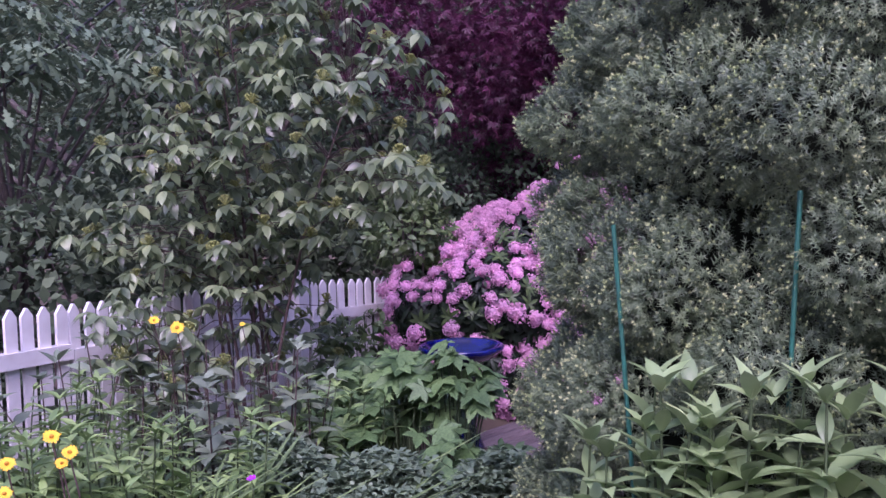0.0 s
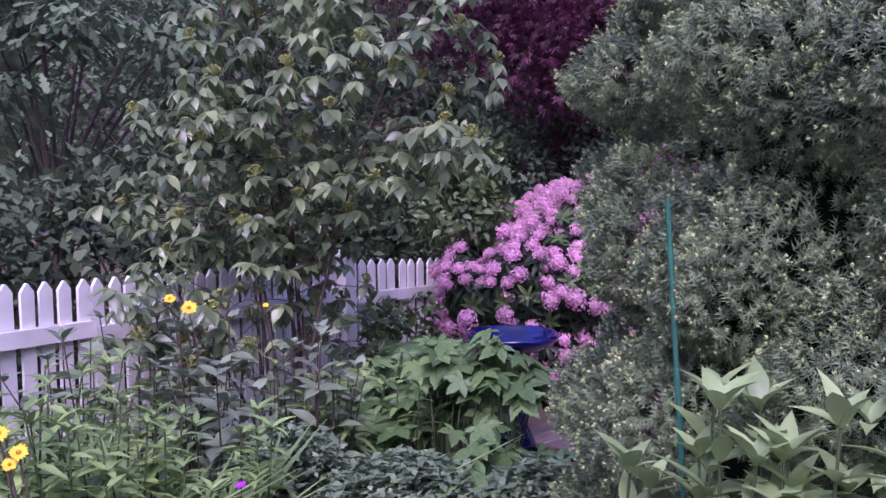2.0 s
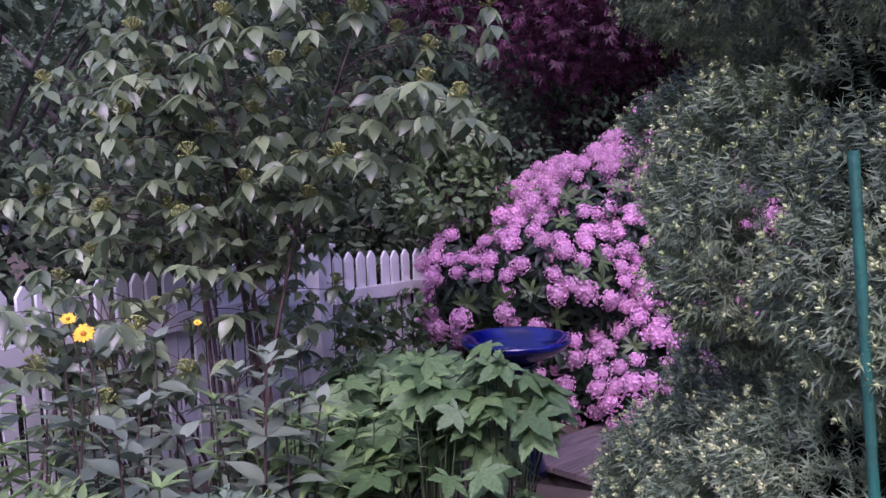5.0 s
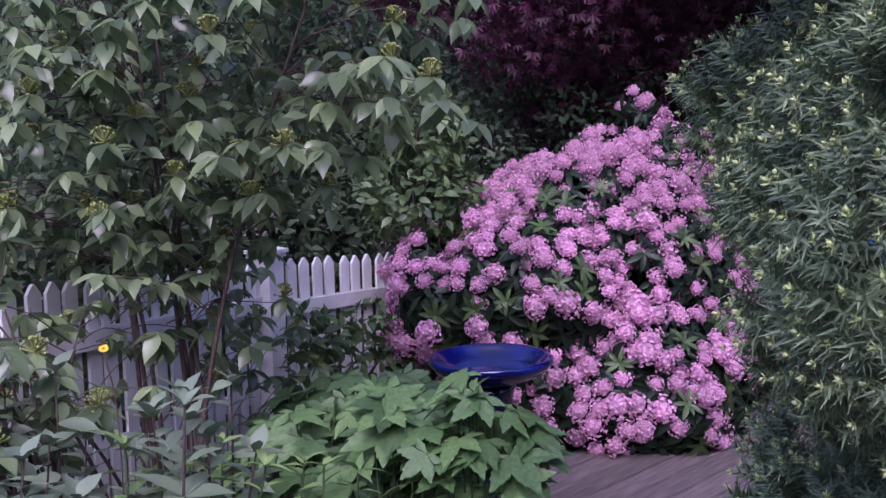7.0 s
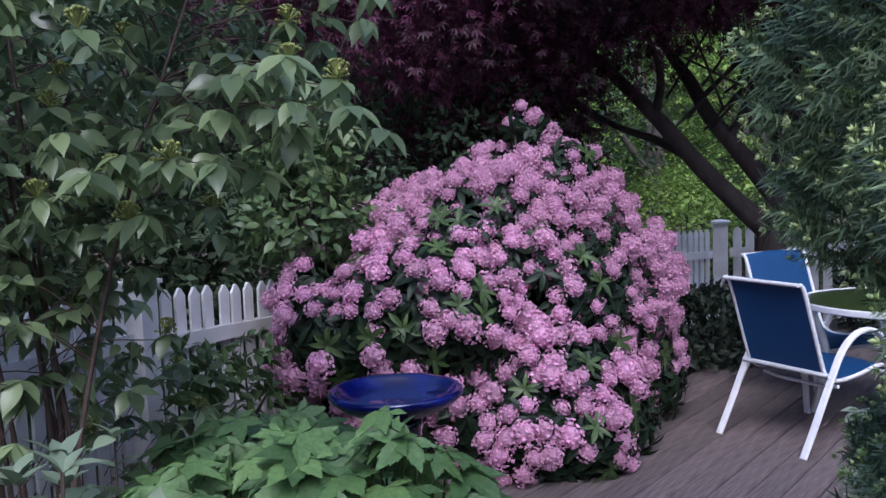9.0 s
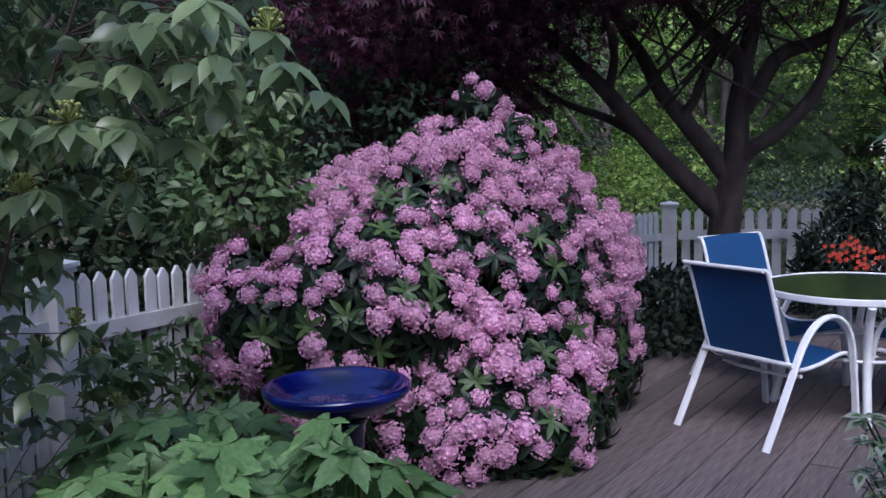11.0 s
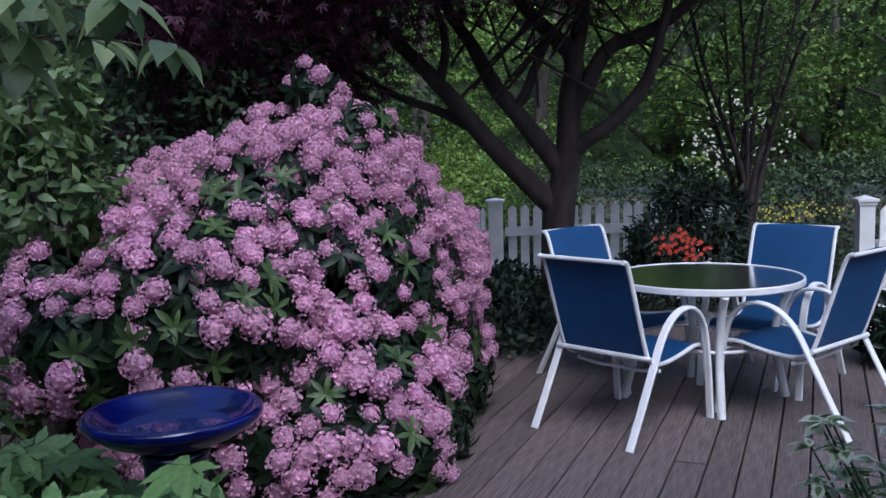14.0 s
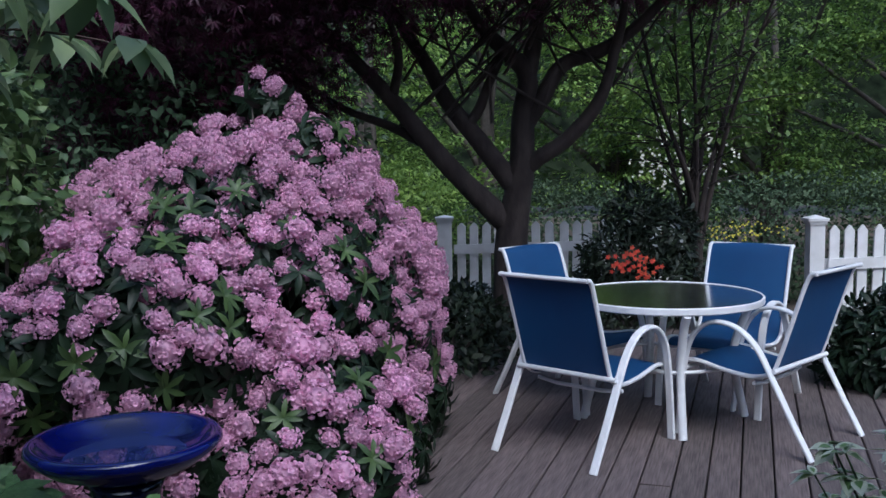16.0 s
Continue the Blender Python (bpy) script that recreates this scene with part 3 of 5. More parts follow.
def rhododendron():
    root = thing("rhododendron", "large rhododendron bush covered with pink flower clusters beside the deck", "shrub", at=(-1.0, 5.3, GROUND_Z))
    shift = np.array([-1.0, 5.3, GROUND_Z])
    p, nrm = lobe_surface(RHODO, 14000, (0.92, 1.07), -0.1)
    keep = (nrm[:, 1] < 0.35) | (p[:, 2] > 1.3)
    p, nrm = p[keep], nrm[keep]
    idx = spaced(p, 0.09)
    fl, fn = p[idx], nrm[idx]
    has = (rng.random(len(fl)) < 0.92) & (np.array([noise.noise(Vector(q * 4.2)) for q in fl]) > -0.18)
    meshes = [truss_mesh(s).mesh("flower_head", M_PETAL, False) for s in range(6)]
    t = truss_mesh(9)
    truss_template = (np.concatenate(t.verts), np.concatenate([f for f in t.faces]))
    order = np.argsort(fl[:, 1])
    fl, fn, has = fl[order], fn[order], has[order]
    rest = Geo()
    for q, w in zip(fl[has][300:], fn[has][300:]):
        up = unit(w + np.array([0, 0, 0.45]))
        side = unit(np.cross(up, (0.3, 0.8, 0.1)))
        rest.scatter(truss_template, [q - shift + rng.uniform(-0.03, 0.05) * up], [side], [up], rng.uniform(0.74, 1.12) * (1.03 + 0.45 * noise.noise(Vector(q * 4))))
    tagged(part("flower_head", rest, M_PETAL, root, smooth=False), "pink flower heads at the back of the bush", kind="stuff")
    for q, w in zip(fl[has][:300], fn[has][:300]):
        ob = part("flower_head", meshes[rng.integers(6)], None, root)
        up = unit(w + np.array([0, 0, 0.45]))
        m = Vector(up).to_track_quat("Z", "Y").to_matrix().to_4x4()
        s = rng.uniform(0.74, 1.12) * (1.03 + 0.45 * noise.noise(Vector(q * 4)))
        ob.matrix_local = Matrix.Translation(q - shift + rng.uniform(-0.03, 0.05) * up + (0, 0, rise_at(root, *(q - shift)[:2]))) @ m @ pose(0, 0, 0, 0, 0, rng.uniform(0, 360)) @ Matrix.Diagonal((s, s, s * 0.92, 1))
    # whorls of leaves below the clusters and between them
    g, young = Geo(), Geo()
    p2, n2 = lobe_surface(RHODO, 2000, (0.76, 0.96), -0.1)
    p3, n3 = lobe_surface(RHODO_SKIRT, 260, (0.7, 1.0), -0.1)
    p2, n2 = np.vstack([p2, p3]), np.vstack([n2, n3])
    places = np.vstack([fl - 0.04 * fn, p2])
    norms = np.vstack([fn, n2])
    for k in range(6):
        a = k * 2 * np.pi / 6 + rng.uniform(0, 0.6, len(places))
        ref = unit(np.cross(norms, (0.2, 0.3, 0.9)))
        b = np.cross(norms, ref)
        out = np.cos(a)[:, None] * ref + np.sin(a)[:, None] * b + rng.normal(0.12, 0.25, (len(places), 1)) * norms - np.array([0, 0, 0.4])
        g.scatter(OBLONG, places - shift, out, norms, rng.uniform(0.085, 0.14, len(places)))
    some = ~has & (rng.random(len(has)) < 0.26)
    bare = fl[some]
    bn = fn[some]
    for k in range(7):
        a = k * 2 * np.pi / 7 + rng.uniform(0, 0.6, len(bare))
        ref = unit(np.cross(bn, (0.2, 0.3, 0.9)))
        b = np.cross(bn, ref)
        out = np.cos(a)[:, None] * ref + np.sin(a)[:, None] * b + 0.5 * bn
        young.scatter(OBLONG, bare - shift, out, bn, rng.uniform(0.07, 0.11, len(bare)))
    tagged(part("foliage", g, M_RHODO_LEAF, root), "dark leathery leaves", kind="stuff")
    tagged(part("young_leaf", young, M_RHODO_YOUNG, root), "fresh green leaf whorls", kind="stuff")
    s = Geo()
    for q in p2[rng.choice(len(p2), 60, False)]:
        a = np.array([rng.normal(-1.0, 0.2), rng.normal(5.3, 0.2), GROUND_Z])
        mid = 0.5 * (a + q) + (0, 0, -0.15)
        s.tube(smooth_path([a, mid, q], 10) - shift, np.linspace(0.025, 0.006, 11), 5)
    tagged(part("branch", s, M_BARK, root), kind="stuff")
    # near-black solids stand in for the shade deep in the bush
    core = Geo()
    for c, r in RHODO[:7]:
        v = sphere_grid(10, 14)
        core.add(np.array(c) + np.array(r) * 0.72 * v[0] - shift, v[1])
    part("shade_fill", core, M_SHADE_FILL, root)


def sphere_grid(rows, cols):
    th = np.linspace(0.02, np.pi - 0.02, rows)
    ph = np.linspace(0, 2 * np.pi, cols, endpoint=False)
    v = np.stack([np.sin(th)[:, None] * np.cos(ph), np.sin(th)[:, None] * np.sin(ph), np.repeat(np.cos(th)[:, None], cols, 1)], -1).reshape(-1, 3)
    k, i = np.meshgrid(np.arange(rows - 1), np.arange(cols), indexing="ij")
    j = (i + 1) % cols
    return v, np.stack([k * cols + i, k * cols + j, (k + 1) * cols + j, (k + 1) * cols + i], -1).reshape(-1, 4)


rhododendron()

# ---- dwarf spruce ----
def shoot_template():
    """One conifer shoot: needles all round a short twig."""
    r2 = np.random.default_rng(5)
    sv, sf, needles = [], [], 19
    for k in range(needles + 1):
        ang = k * 2.399 + 1.57
        sv.append((0.7 * k / needles, 0.032 * math.cos(ang), 0.032 * math.sin(ang)))
    for k in range(needles):
        t = 0.1 + 0.9 * k / needles
        ang = k * 2.399
        d = unit(np.array([0.25 + 0.6 * t * t, math.cos(ang), math.sin(ang)]))
        sv.append(np.array([t * 0.7, 0, 0]) + d * (0.4 + r2.uniform(-0.07, 0.07)))
        sf.append((k, k + 1, needles + 1 + k))
    return np.array(sv), np.array(sf)


SHOOT = shoot_template()


def spruce(x, y, height, radius):
    root = thing("dwarf_spruce", "dense conical dwarf spruce with pale bud tips", "conifer", at=(x, y, GROUND_Z))

    def outline(z):
        k = z / height
        return radius * np.interp(k, [0, 0.1, 0.17, 0.26, 0.315, 0.365, 0.42, 0.47, 0.55, 0.65, 0.8, 0.93, 1.0], [1.02, 1.06, 1.07, 1.05, 0.99, 0.98, 1.03, 1.02, 0.87, 0.72, 0.46, 0.2, 0.02])

    n = 60000
    z = height * (1 - np.sqrt(1 - rng.random(n) * 0.985))
    a = radians(225) + np.where(rng.random(n) < 0.94, rng.uniform(-1.65, 1.5, n), rng.uniform(-3.14, 3.14, n))

    def on_cone(z, a, more=0.0):
        r = outline(z) + more - 0.17 * np.clip((radians(190) - a) / radians(13), 0, 1)
        return np.stack([r * np.cos(a), r * np.sin(a), z], -1)

    def mounds(p, gap):
        """How far from the middle of the nearest mound, steeper below it, and that middle."""
        zs = height * (1 - np.sqrt(1 - rng.random(6000) * 0.985))
        seeds = on_cone(zs, radians(225) + rng.uniform(-3.14, 3.14, 6000))
        seeds = seeds[spaced(seeds, gap)]
        far, mid = [], []
        for k in range(0, len(p), 6000):
            q = p[k:k + 6000, None] - seeds[None]
            d = np.sqrt(q[:, :, 0] ** 2 + q[:, :, 1] ** 2 + (q[:, :, 2] * np.where(q[:, :, 2] < 0, 1.45, 0.9)) ** 2) / gap
            near = d.argmin(1)
            far.append(d[np.arange(len(q)), near])
            mid.append(seeds[near])
        return np.minimum(np.concatenate(far), 1.1), np.concatenate(mid)

    # branch ends overlap as rounded mounds with dark clefts under them
    p0 = on_cone(z, a)
    big, big_mid = mounds(p0, 0.33)
    small, small_mid = mounds(p0, 0.145)
    keep = rng.random(n) < np.where(big > 0.74, 0.6, 0.95)
    z, a, p0, big, small, big_mid, small_mid = (q[keep] for q in (z, a, p0, big, small, big_mid, small_mid))
    n = len(z)
    depth = np.where(rng.random(n) < 0.35, rng.uniform(0.02, 0.1, n), rng.random(n) ** 2 * 0.035)
    p = on_cone(z, a, 0.2 - 0.34 * big ** 2 - 0.1 * small ** 2 - 0.07 * (big > 0.74) - depth)
    radial = np.stack([np.cos(a), np.sin(a), np.full(n, 0.4)], -1)
    out = unit(radial + 4.0 * (p0 - big_mid) + 4.0 * (p0 - small_mid))
    axis = unit(out + rng.normal(0, 0.3, (n, 3)))
    g = Geo().scatter(SHOOT, p, axis, rng.normal(size=(n, 3)), rng.uniform(0.04, 0.056, n))
    tagged(part("needle_cover", g, M_SPRUCE, root), "short blue-green needles", kind="stuff")
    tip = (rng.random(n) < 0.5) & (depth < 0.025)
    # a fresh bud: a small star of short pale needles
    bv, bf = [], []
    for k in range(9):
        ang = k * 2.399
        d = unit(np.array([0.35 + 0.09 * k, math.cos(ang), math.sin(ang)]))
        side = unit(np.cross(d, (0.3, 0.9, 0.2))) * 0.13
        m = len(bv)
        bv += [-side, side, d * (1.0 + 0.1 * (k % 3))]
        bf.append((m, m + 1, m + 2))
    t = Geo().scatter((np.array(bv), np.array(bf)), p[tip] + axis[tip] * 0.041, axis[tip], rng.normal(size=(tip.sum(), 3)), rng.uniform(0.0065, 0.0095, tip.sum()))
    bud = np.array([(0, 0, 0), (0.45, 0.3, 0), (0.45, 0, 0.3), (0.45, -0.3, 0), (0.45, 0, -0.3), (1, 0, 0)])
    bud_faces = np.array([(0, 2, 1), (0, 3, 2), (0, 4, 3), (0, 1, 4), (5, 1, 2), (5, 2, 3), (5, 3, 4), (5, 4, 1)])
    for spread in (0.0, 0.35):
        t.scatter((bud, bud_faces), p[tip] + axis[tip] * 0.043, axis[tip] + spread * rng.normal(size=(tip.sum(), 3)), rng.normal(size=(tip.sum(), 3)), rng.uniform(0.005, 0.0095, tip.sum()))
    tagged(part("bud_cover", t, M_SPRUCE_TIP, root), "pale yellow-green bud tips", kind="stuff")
    # solid added inside the needles; its near-black colour paints the shaded clefts
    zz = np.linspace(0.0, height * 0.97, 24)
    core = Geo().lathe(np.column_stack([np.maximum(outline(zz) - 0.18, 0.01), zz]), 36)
    part("inner_shade_mass", core, M_SHADE_FILL, root)
    part("trunk", Geo().tube([(0, 0, 0), (0, 0, height * 0.9)], [0.07, 0.01], 8), M_BARK, root)


spruce(1.52, 0.36, 3.9, 0.86)


def low_conifer(label, name, base, lobes, n, size, mat):
    root = thing(name, label, "conifer", at=base)
    at = np.array(base, float)
    p, nrm = lobe_surface(lobes, n, (0.75, 1.05), base[2])
    g = Geo().scatter(SHOOT, p - at, unit(nrm + (0, 0, 0.3) + rng.normal(0, 0.35, p.shape)), rng.normal(size=p.shape), size * rng.uniform(0.75, 1.25, len(p)))
    tagged(part("needle_cover", g, mat, root), kind="stuff")
    s = Geo()
    s.tube([(0, 0, 0), (0.02, 0, lobes[-1][0][2] - base[2])], [0.05, 0.012], 8)
    for q in p[rng.choice(len(p), 60, False)] - at:
        s.tube(smooth_path([(0.01, 0, 0.8 * q[2]), 0.5 * q + (0, 0, 0.42 * q[2]), q], 6), np.linspace(0.012, 0.003, 7), 5)
    tagged(part("branch", s, M_BARK, root), kind="stuff")


low_conifer("bushy green pine with fresh shoots beside the deck", "pine", (1.34, 1.42, GROUND_Z), [((1.5, 1.42, 0.5), (0.3, 0.3, 0.4)), ((1.5, 1.42, 1.2), (0.32, 0.38, 0.5)), ((1.31, 1.38, 1.95), (0.5, 0.45, 0.56)), ((1.34, 1.4, 2.7), (0.35, 0.35, 0.5))], 7500, 0.07, M_SPRUCE)


# ---- trees ----
def limb_tree(g, base, tips, r0, waist=0.35):
    """Limbs from one base to each tip; waist: how long they stay together."""
    base = np.array(base, float)
    for q in tips:
        q = np.array(q, float)
        mid = base + (q - base) * np.array([waist * 0.4, waist * 0.4, 0.55])
        path = smooth_path([base, base + (mid - base) * 0.5, mid, q], 18)
        g.tube(path, np.linspace(r0, r0 * 0.15, len(path)), 7)


def tree(label, base, lobes, leaf_mat, leaf_n, leaf_size, trunk_r=0.12, bark=None, template=FLAKE, group="", name="tree", droop=0.35, tips=10):
    root = thing(name, label, "tree", group, at=base)
    b = np.array(base, float)
    # flat sprays of leaves, tier over tier, with gaps between
    c, nrm = lobe_surface(lobes, leaf_n // 9, (0.5, 1.06), base[2] + 0.05)
    gaps = np.array([noise.noise(Vector(q * 0.55)) + 0.5 * noise.noise(Vector(q * 1.3)) for q in c])
    c = c[gaps > 0.09]
    per = 30
    turn = rng.uniform(0, 6.28, (len(c), per))
    far = np.sqrt(rng.random((len(c), per))) * rng.uniform(0.25, 0.6, (len(c), 1)) * (leaf_size / 0.16) ** 0.5
    tilt = rng.normal(0, 0.25, (len(c), 1))
    off = np.stack([far * np.cos(turn), far * np.sin(turn), -0.35 * far**2 + tilt * far * np.cos(turn) + rng.normal(0, 0.035, far.shape)], -1)
    p = (c[:, None] + off).reshape(-1, 3)
    ahead = unit(np.stack([np.cos(turn), np.sin(turn), np.full(turn.shape, -droop)], -1).reshape(-1, 3) + rng.normal(0, 0.35, p.shape))
    g = Geo().scatter(template, p - b, ahead, unit(rng.normal(0, 0.3, p.shape) + (0, 0, 1)), leaf_size * rng.uniform(0.45, 0.8, len(p)))
    tagged(part("crown", g, leaf_mat, root), kind="stuff")
    s = Geo()
    ends = p[rng.choice(len(p), min(tips, len(p)), False)]
    limb_tree(s, (0, 0, 0), ends - b, trunk_r)
    part("trunk", s, bark or M_BARK, root)
    return root


# Japanese maple behind the deck
def japanese_maple():
    b = np.array([0.57, 8.1, GROUND_Z])
    root = thing("japanese_maple", "spreading Japanese maple with dark red leaves behind the deck", "tree", at=b)
    s = Geo()

    def limb(points, radii):
        path = smooth_path(points, 24)
        s.tube(path - b, np.interp(np.linspace(0, 1, len(path)), np.linspace(0, 1, len(radii)), radii), 9)

    fork = (0.62, 8.1, 1.33)
    limb([(0.58, 8.1, -0.2), (0.56, 8.1, 0.6), (0.57, 8.1, 1.0), fork], [0.2, 0.15, 0.14, 0.12])
    limb([(0.53, 8.1, 1.1), (0.15, 8.05, 1.48), (-0.09, 8.0, 1.75), (-0.41, 7.95, 2.14), (-0.74, 7.9, 2.49), (-1.1, 7.8, 2.86), (-1.5, 7.7, 3.3)], [0.105, 0.085, 0.08, 0.07, 0.055, 0.04, 0.02])
    limb([(0.6, 8.1, 1.4), (0.31, 8.12, 1.79), (0.04, 8.15, 2.14), (-0.13, 8.2, 2.47), (-0.34, 8.25, 2.8), (-0.55, 8.3, 3.3)], [0.09, 0.08, 0.07, 0.06, 0.045, 0.02])
    limb([fork, (0.66, 8.1, 1.58), (0.67, 8.1, 1.96), (0.71, 8.1, 2.33), (0.53, 8.05, 2.52), (0.27, 8.0, 2.8), (0.05, 7.9, 3.3)], [0.12, 0.11, 0.1, 0.085, 0.07, 0.05, 0.02])
    limb([(0.7, 8.1, 2.3), (0.78, 8.15, 2.66), (0.83, 8.2, 3.1), (0.9, 8.3, 3.7)], [0.085, 0.07, 0.05, 0.02])
    limb([(0.68, 8.1, 1.55), (0.8, 8.05, 1.64), (1.01, 8.0, 1.77), (1.22, 7.95, 1.99), (1.33, 7.9, 2.2), (1.4, 7.9, 2.48), (1.46, 7.85, 2.75), (1.5, 7.8, 3.2)], [0.08, 0.07, 0.065, 0.06, 0.05, 0.045, 0.035, 0.02])
    limb([(0.7, 8.1, 1.95), (0.82, 8.1, 2.12), (1.0, 8.1, 2.4), (1.3, 8.05, 2.5), (1.57, 8.0, 2.66), (1.88, 7.95, 2.95), (2.3, 7.9, 3.3)], [0.085, 0.075, 0.065, 0.06, 0.05, 0.04, 0.02])
    limb([(0.2, 8.12, 1.93), (0.3, 8.1, 2.05), (0.38, 8.08, 2.25), (0.5, 8.06, 2.5)], [0.05, 0.045, 0.04, 0.035])
    limb([(-0.41, 7.95, 2.14), (-0.35, 7.8, 2.5), (-0.5, 7.6, 3.0)], [0.045, 0.035, 0.015])
    limb([(-0.09, 8.0, 1.75), (-0.45, 8.2, 1.95), (-0.9, 8.3, 2.15), (-1.5, 8.3, 2.6)], [0.05, 0.04, 0.03, 0.012])
    for n in range(20):
        q = np.array([rng.uniform(-1.8, 2.6), rng.uniform(6.9, 9.2), rng.uniform(2.8, 4.0)])
        a = np.array([rng.uniform(-0.4, 1.6), 8.0, rng.uniform(1.9, 2.6)])
        limb([a, 0.5 * (a + q) + (0, rng.normal(0, 0.15), 0.15 + rng.normal(0, 0.12)), q], [0.014, 0.009, 0.004])
    part("trunk", s, M_BARK_DARK, root)
    # the lobe at (0.8, 5.4) is added out of view, to shade the deck
    lobes = [((0.6, 8.0, 3.85), (2.6, 2.2, 1.15)), ((-1.2, 7.6, 3.2), (1.5, 1.5, 0.95)), ((-2.0, 7.6, 2.7), (1.3, 1.2, 1.0)), ((2.2, 8.0, 3.6), (1.2, 1.3, 0.7)), ((0.3, 6.7, 3.7), (2.4, 1.4, 1.0)), ((0.8, 5.4, 4.0), (2.4, 1.4, 0.8)), ((-2.5, 8.3, 2.1), (1.0, 0.8, 0.7)), ((-1.5, 8.2, 2.2), (0.7, 0.7, 0.6)), ((-3.1, 6.0, 3.45), (1.0, 0.9, 0.75)), ((-2.1, 6.2, 3.0), (1.0, 0.9, 0.8))]
    p, nrm = lobe_surface(lobes, 42000, (0.35, 1.05), 1.2)
    ahead = unit(nrm * 0.4 + rng.normal(0, 0.7, p.shape) - np.array([0, 0, 0.4]))
    # a leaf of five narrow fingers
    fv, ff = [], []
    for k in range(5):
        a = radians(-80 + 40 * k)
        ln = 1.0 - 0.25 * abs(k - 2) / 2
        c, sn = math.cos(a), math.sin(a)
        m = len(fv)
        for u, w, h in ((0, 0, 0), (0.5, -0.12, -0.05), (1, 0, -0.3), (0.5, 0.12, -0.05)):
            fv.append((ln * (u * c - w * sn), ln * (u * sn + w * c), ln * h))
        ff.append((m, m + 1, m + 2, m + 3))
    g = Geo().scatter((np.array(fv), np.array(ff)), p - b, ahead, unit(rng.normal(0, 0.5, p.shape) + (0, 0, 1)), rng.uniform(0.06, 0.1, len(p)))
    tagged(part("crown", g, M_MAPLE_RED, root), "finely cut dark red leaves", kind="stuff")


japanese_maple()

# ---- viburnum by the fence ----
def viburnum(label, base, lobes, stem_n, spread, top_low, top_high, gap, low):
    b = np.array(base, float)
    root = thing("viburnum", label, "shrub", at=b)
    p, nrm = lobe_surface(lobes, 3000, (0.4, 1.03), low)
    idx = spaced(p, gap)
    idx = idx[[noise.noise(Vector(q * 2.6)) > -0.1 for q in p[idx]]]
    p, nrm = p[idx], nrm[idx]
    open_side = (p[:, 0] < -0.95) | (p[:, 2] > 1.56)
    p, nrm = p[open_side], nrm[open_side]
    twigs, leaves, umbels = Geo(), Geo(), Geo()
    stems = []
    for k in range(stem_n):
        a = b + (rng.normal(0, 0.22), rng.normal(0, 0.14), 0)
        top = b + (rng.uniform(-spread, 0.6 * spread), rng.uniform(-0.35, 0.35) * spread, rng.uniform(top_low, top_high))
        path = smooth_path([a, a + (top - a) * [0.15, 0.15, 0.3], a + (top - a) * [0.5, 0.5, 0.65], top], 24) - b
        twigs.tube(path, np.linspace(0.0125, 0.004, len(path)), 6)
        stems.append(path)
    stem = np.vstack(stems)
    for q, w in zip(p - b, nrm):
        d = np.linalg.norm((stem - q) * [1, 1, 0.7], axis=1) + 2.0 * (stem[:, 2] > q[2])
        s = stem[d.argmin()]
        out = unit((q - s) * [1, 1, 0.3] + rng.normal(0, 0.05, 3))
        if np.linalg.norm(q - s) > 0.38:
            s = q - 0.38 * unit(q - s)
        tip = q + out * 0.1
        path = smooth_path([s, 0.5 * (s + q) + (0, 0, 0.04), q, tip - (0, 0, 0.02)], 9)
        twigs.tube(path, np.linspace(0.003, 0.0014, len(path)), 4)
        side = unit(np.cross(out, (0, 0, 1)))
        face = unit(np.array([w[0], w[1], 0.0]) + 0.6 * out * [1, 1, 0])
        for k in range(3):
            c = q + (tip - q) * (k / 4) - out * 0.08
            for sgn in (-1, 1):
                if rng.random() < 0.15:
                    continue
                ah = unit(out * (0.4 + 0.3 * rng.normal()) + sgn * side * 0.8 + (0, 0, -0.35 + 0.3 * rng.normal()))
                nn = unit(np.array([0, 0, 0.7]) + rng.uniform(0.3, 1.1) * face + rng.normal(0, 0.2, 3))
                leaves.scatter(OVATE, [c], [ah], [nn], rng.uniform(0.06, 0.105))
        # a drooping whorl at the end of the twig
        for k in range(6):
            w6 = k * 1.047 + rng.uniform(0, 0.5)
            ah = unit(np.cos(w6) * out + np.sin(w6) * side + (0, 0, rng.uniform(-0.9, -0.2)))
            leaves.scatter(OVATE, [tip], [ah], [unit(np.array([0, 0, 0.8]) + 0.9 * ah * [1, 1, 0] + 0.3 * face + rng.normal(0, 0.12, 3))], rng.uniform(0.085, 0.13))
        if rng.random() < 0.24:
            for k in range(34):
                d = unit(rng.normal(0, 0.7, 3) + (0, 0, 0.9))
                e = tip + (0, 0, 0.015) + d * 0.042
                umbels.tube([tip + (0, 0, 0.005), e], 0.0022, 3)
                v, f = sphere_grid(4, 5)
                umbels.add(e + v * 0.0055, f)
    tagged(part("stem", twigs, M_STEM, root), kind="stuff")
    tagged(part("foliage", leaves, M_VIBURNUM, root), kind="stuff")
    tagged(part("flower_head", umbels, M_UMBEL, root), "spent yellow-green flower heads", kind="stuff")


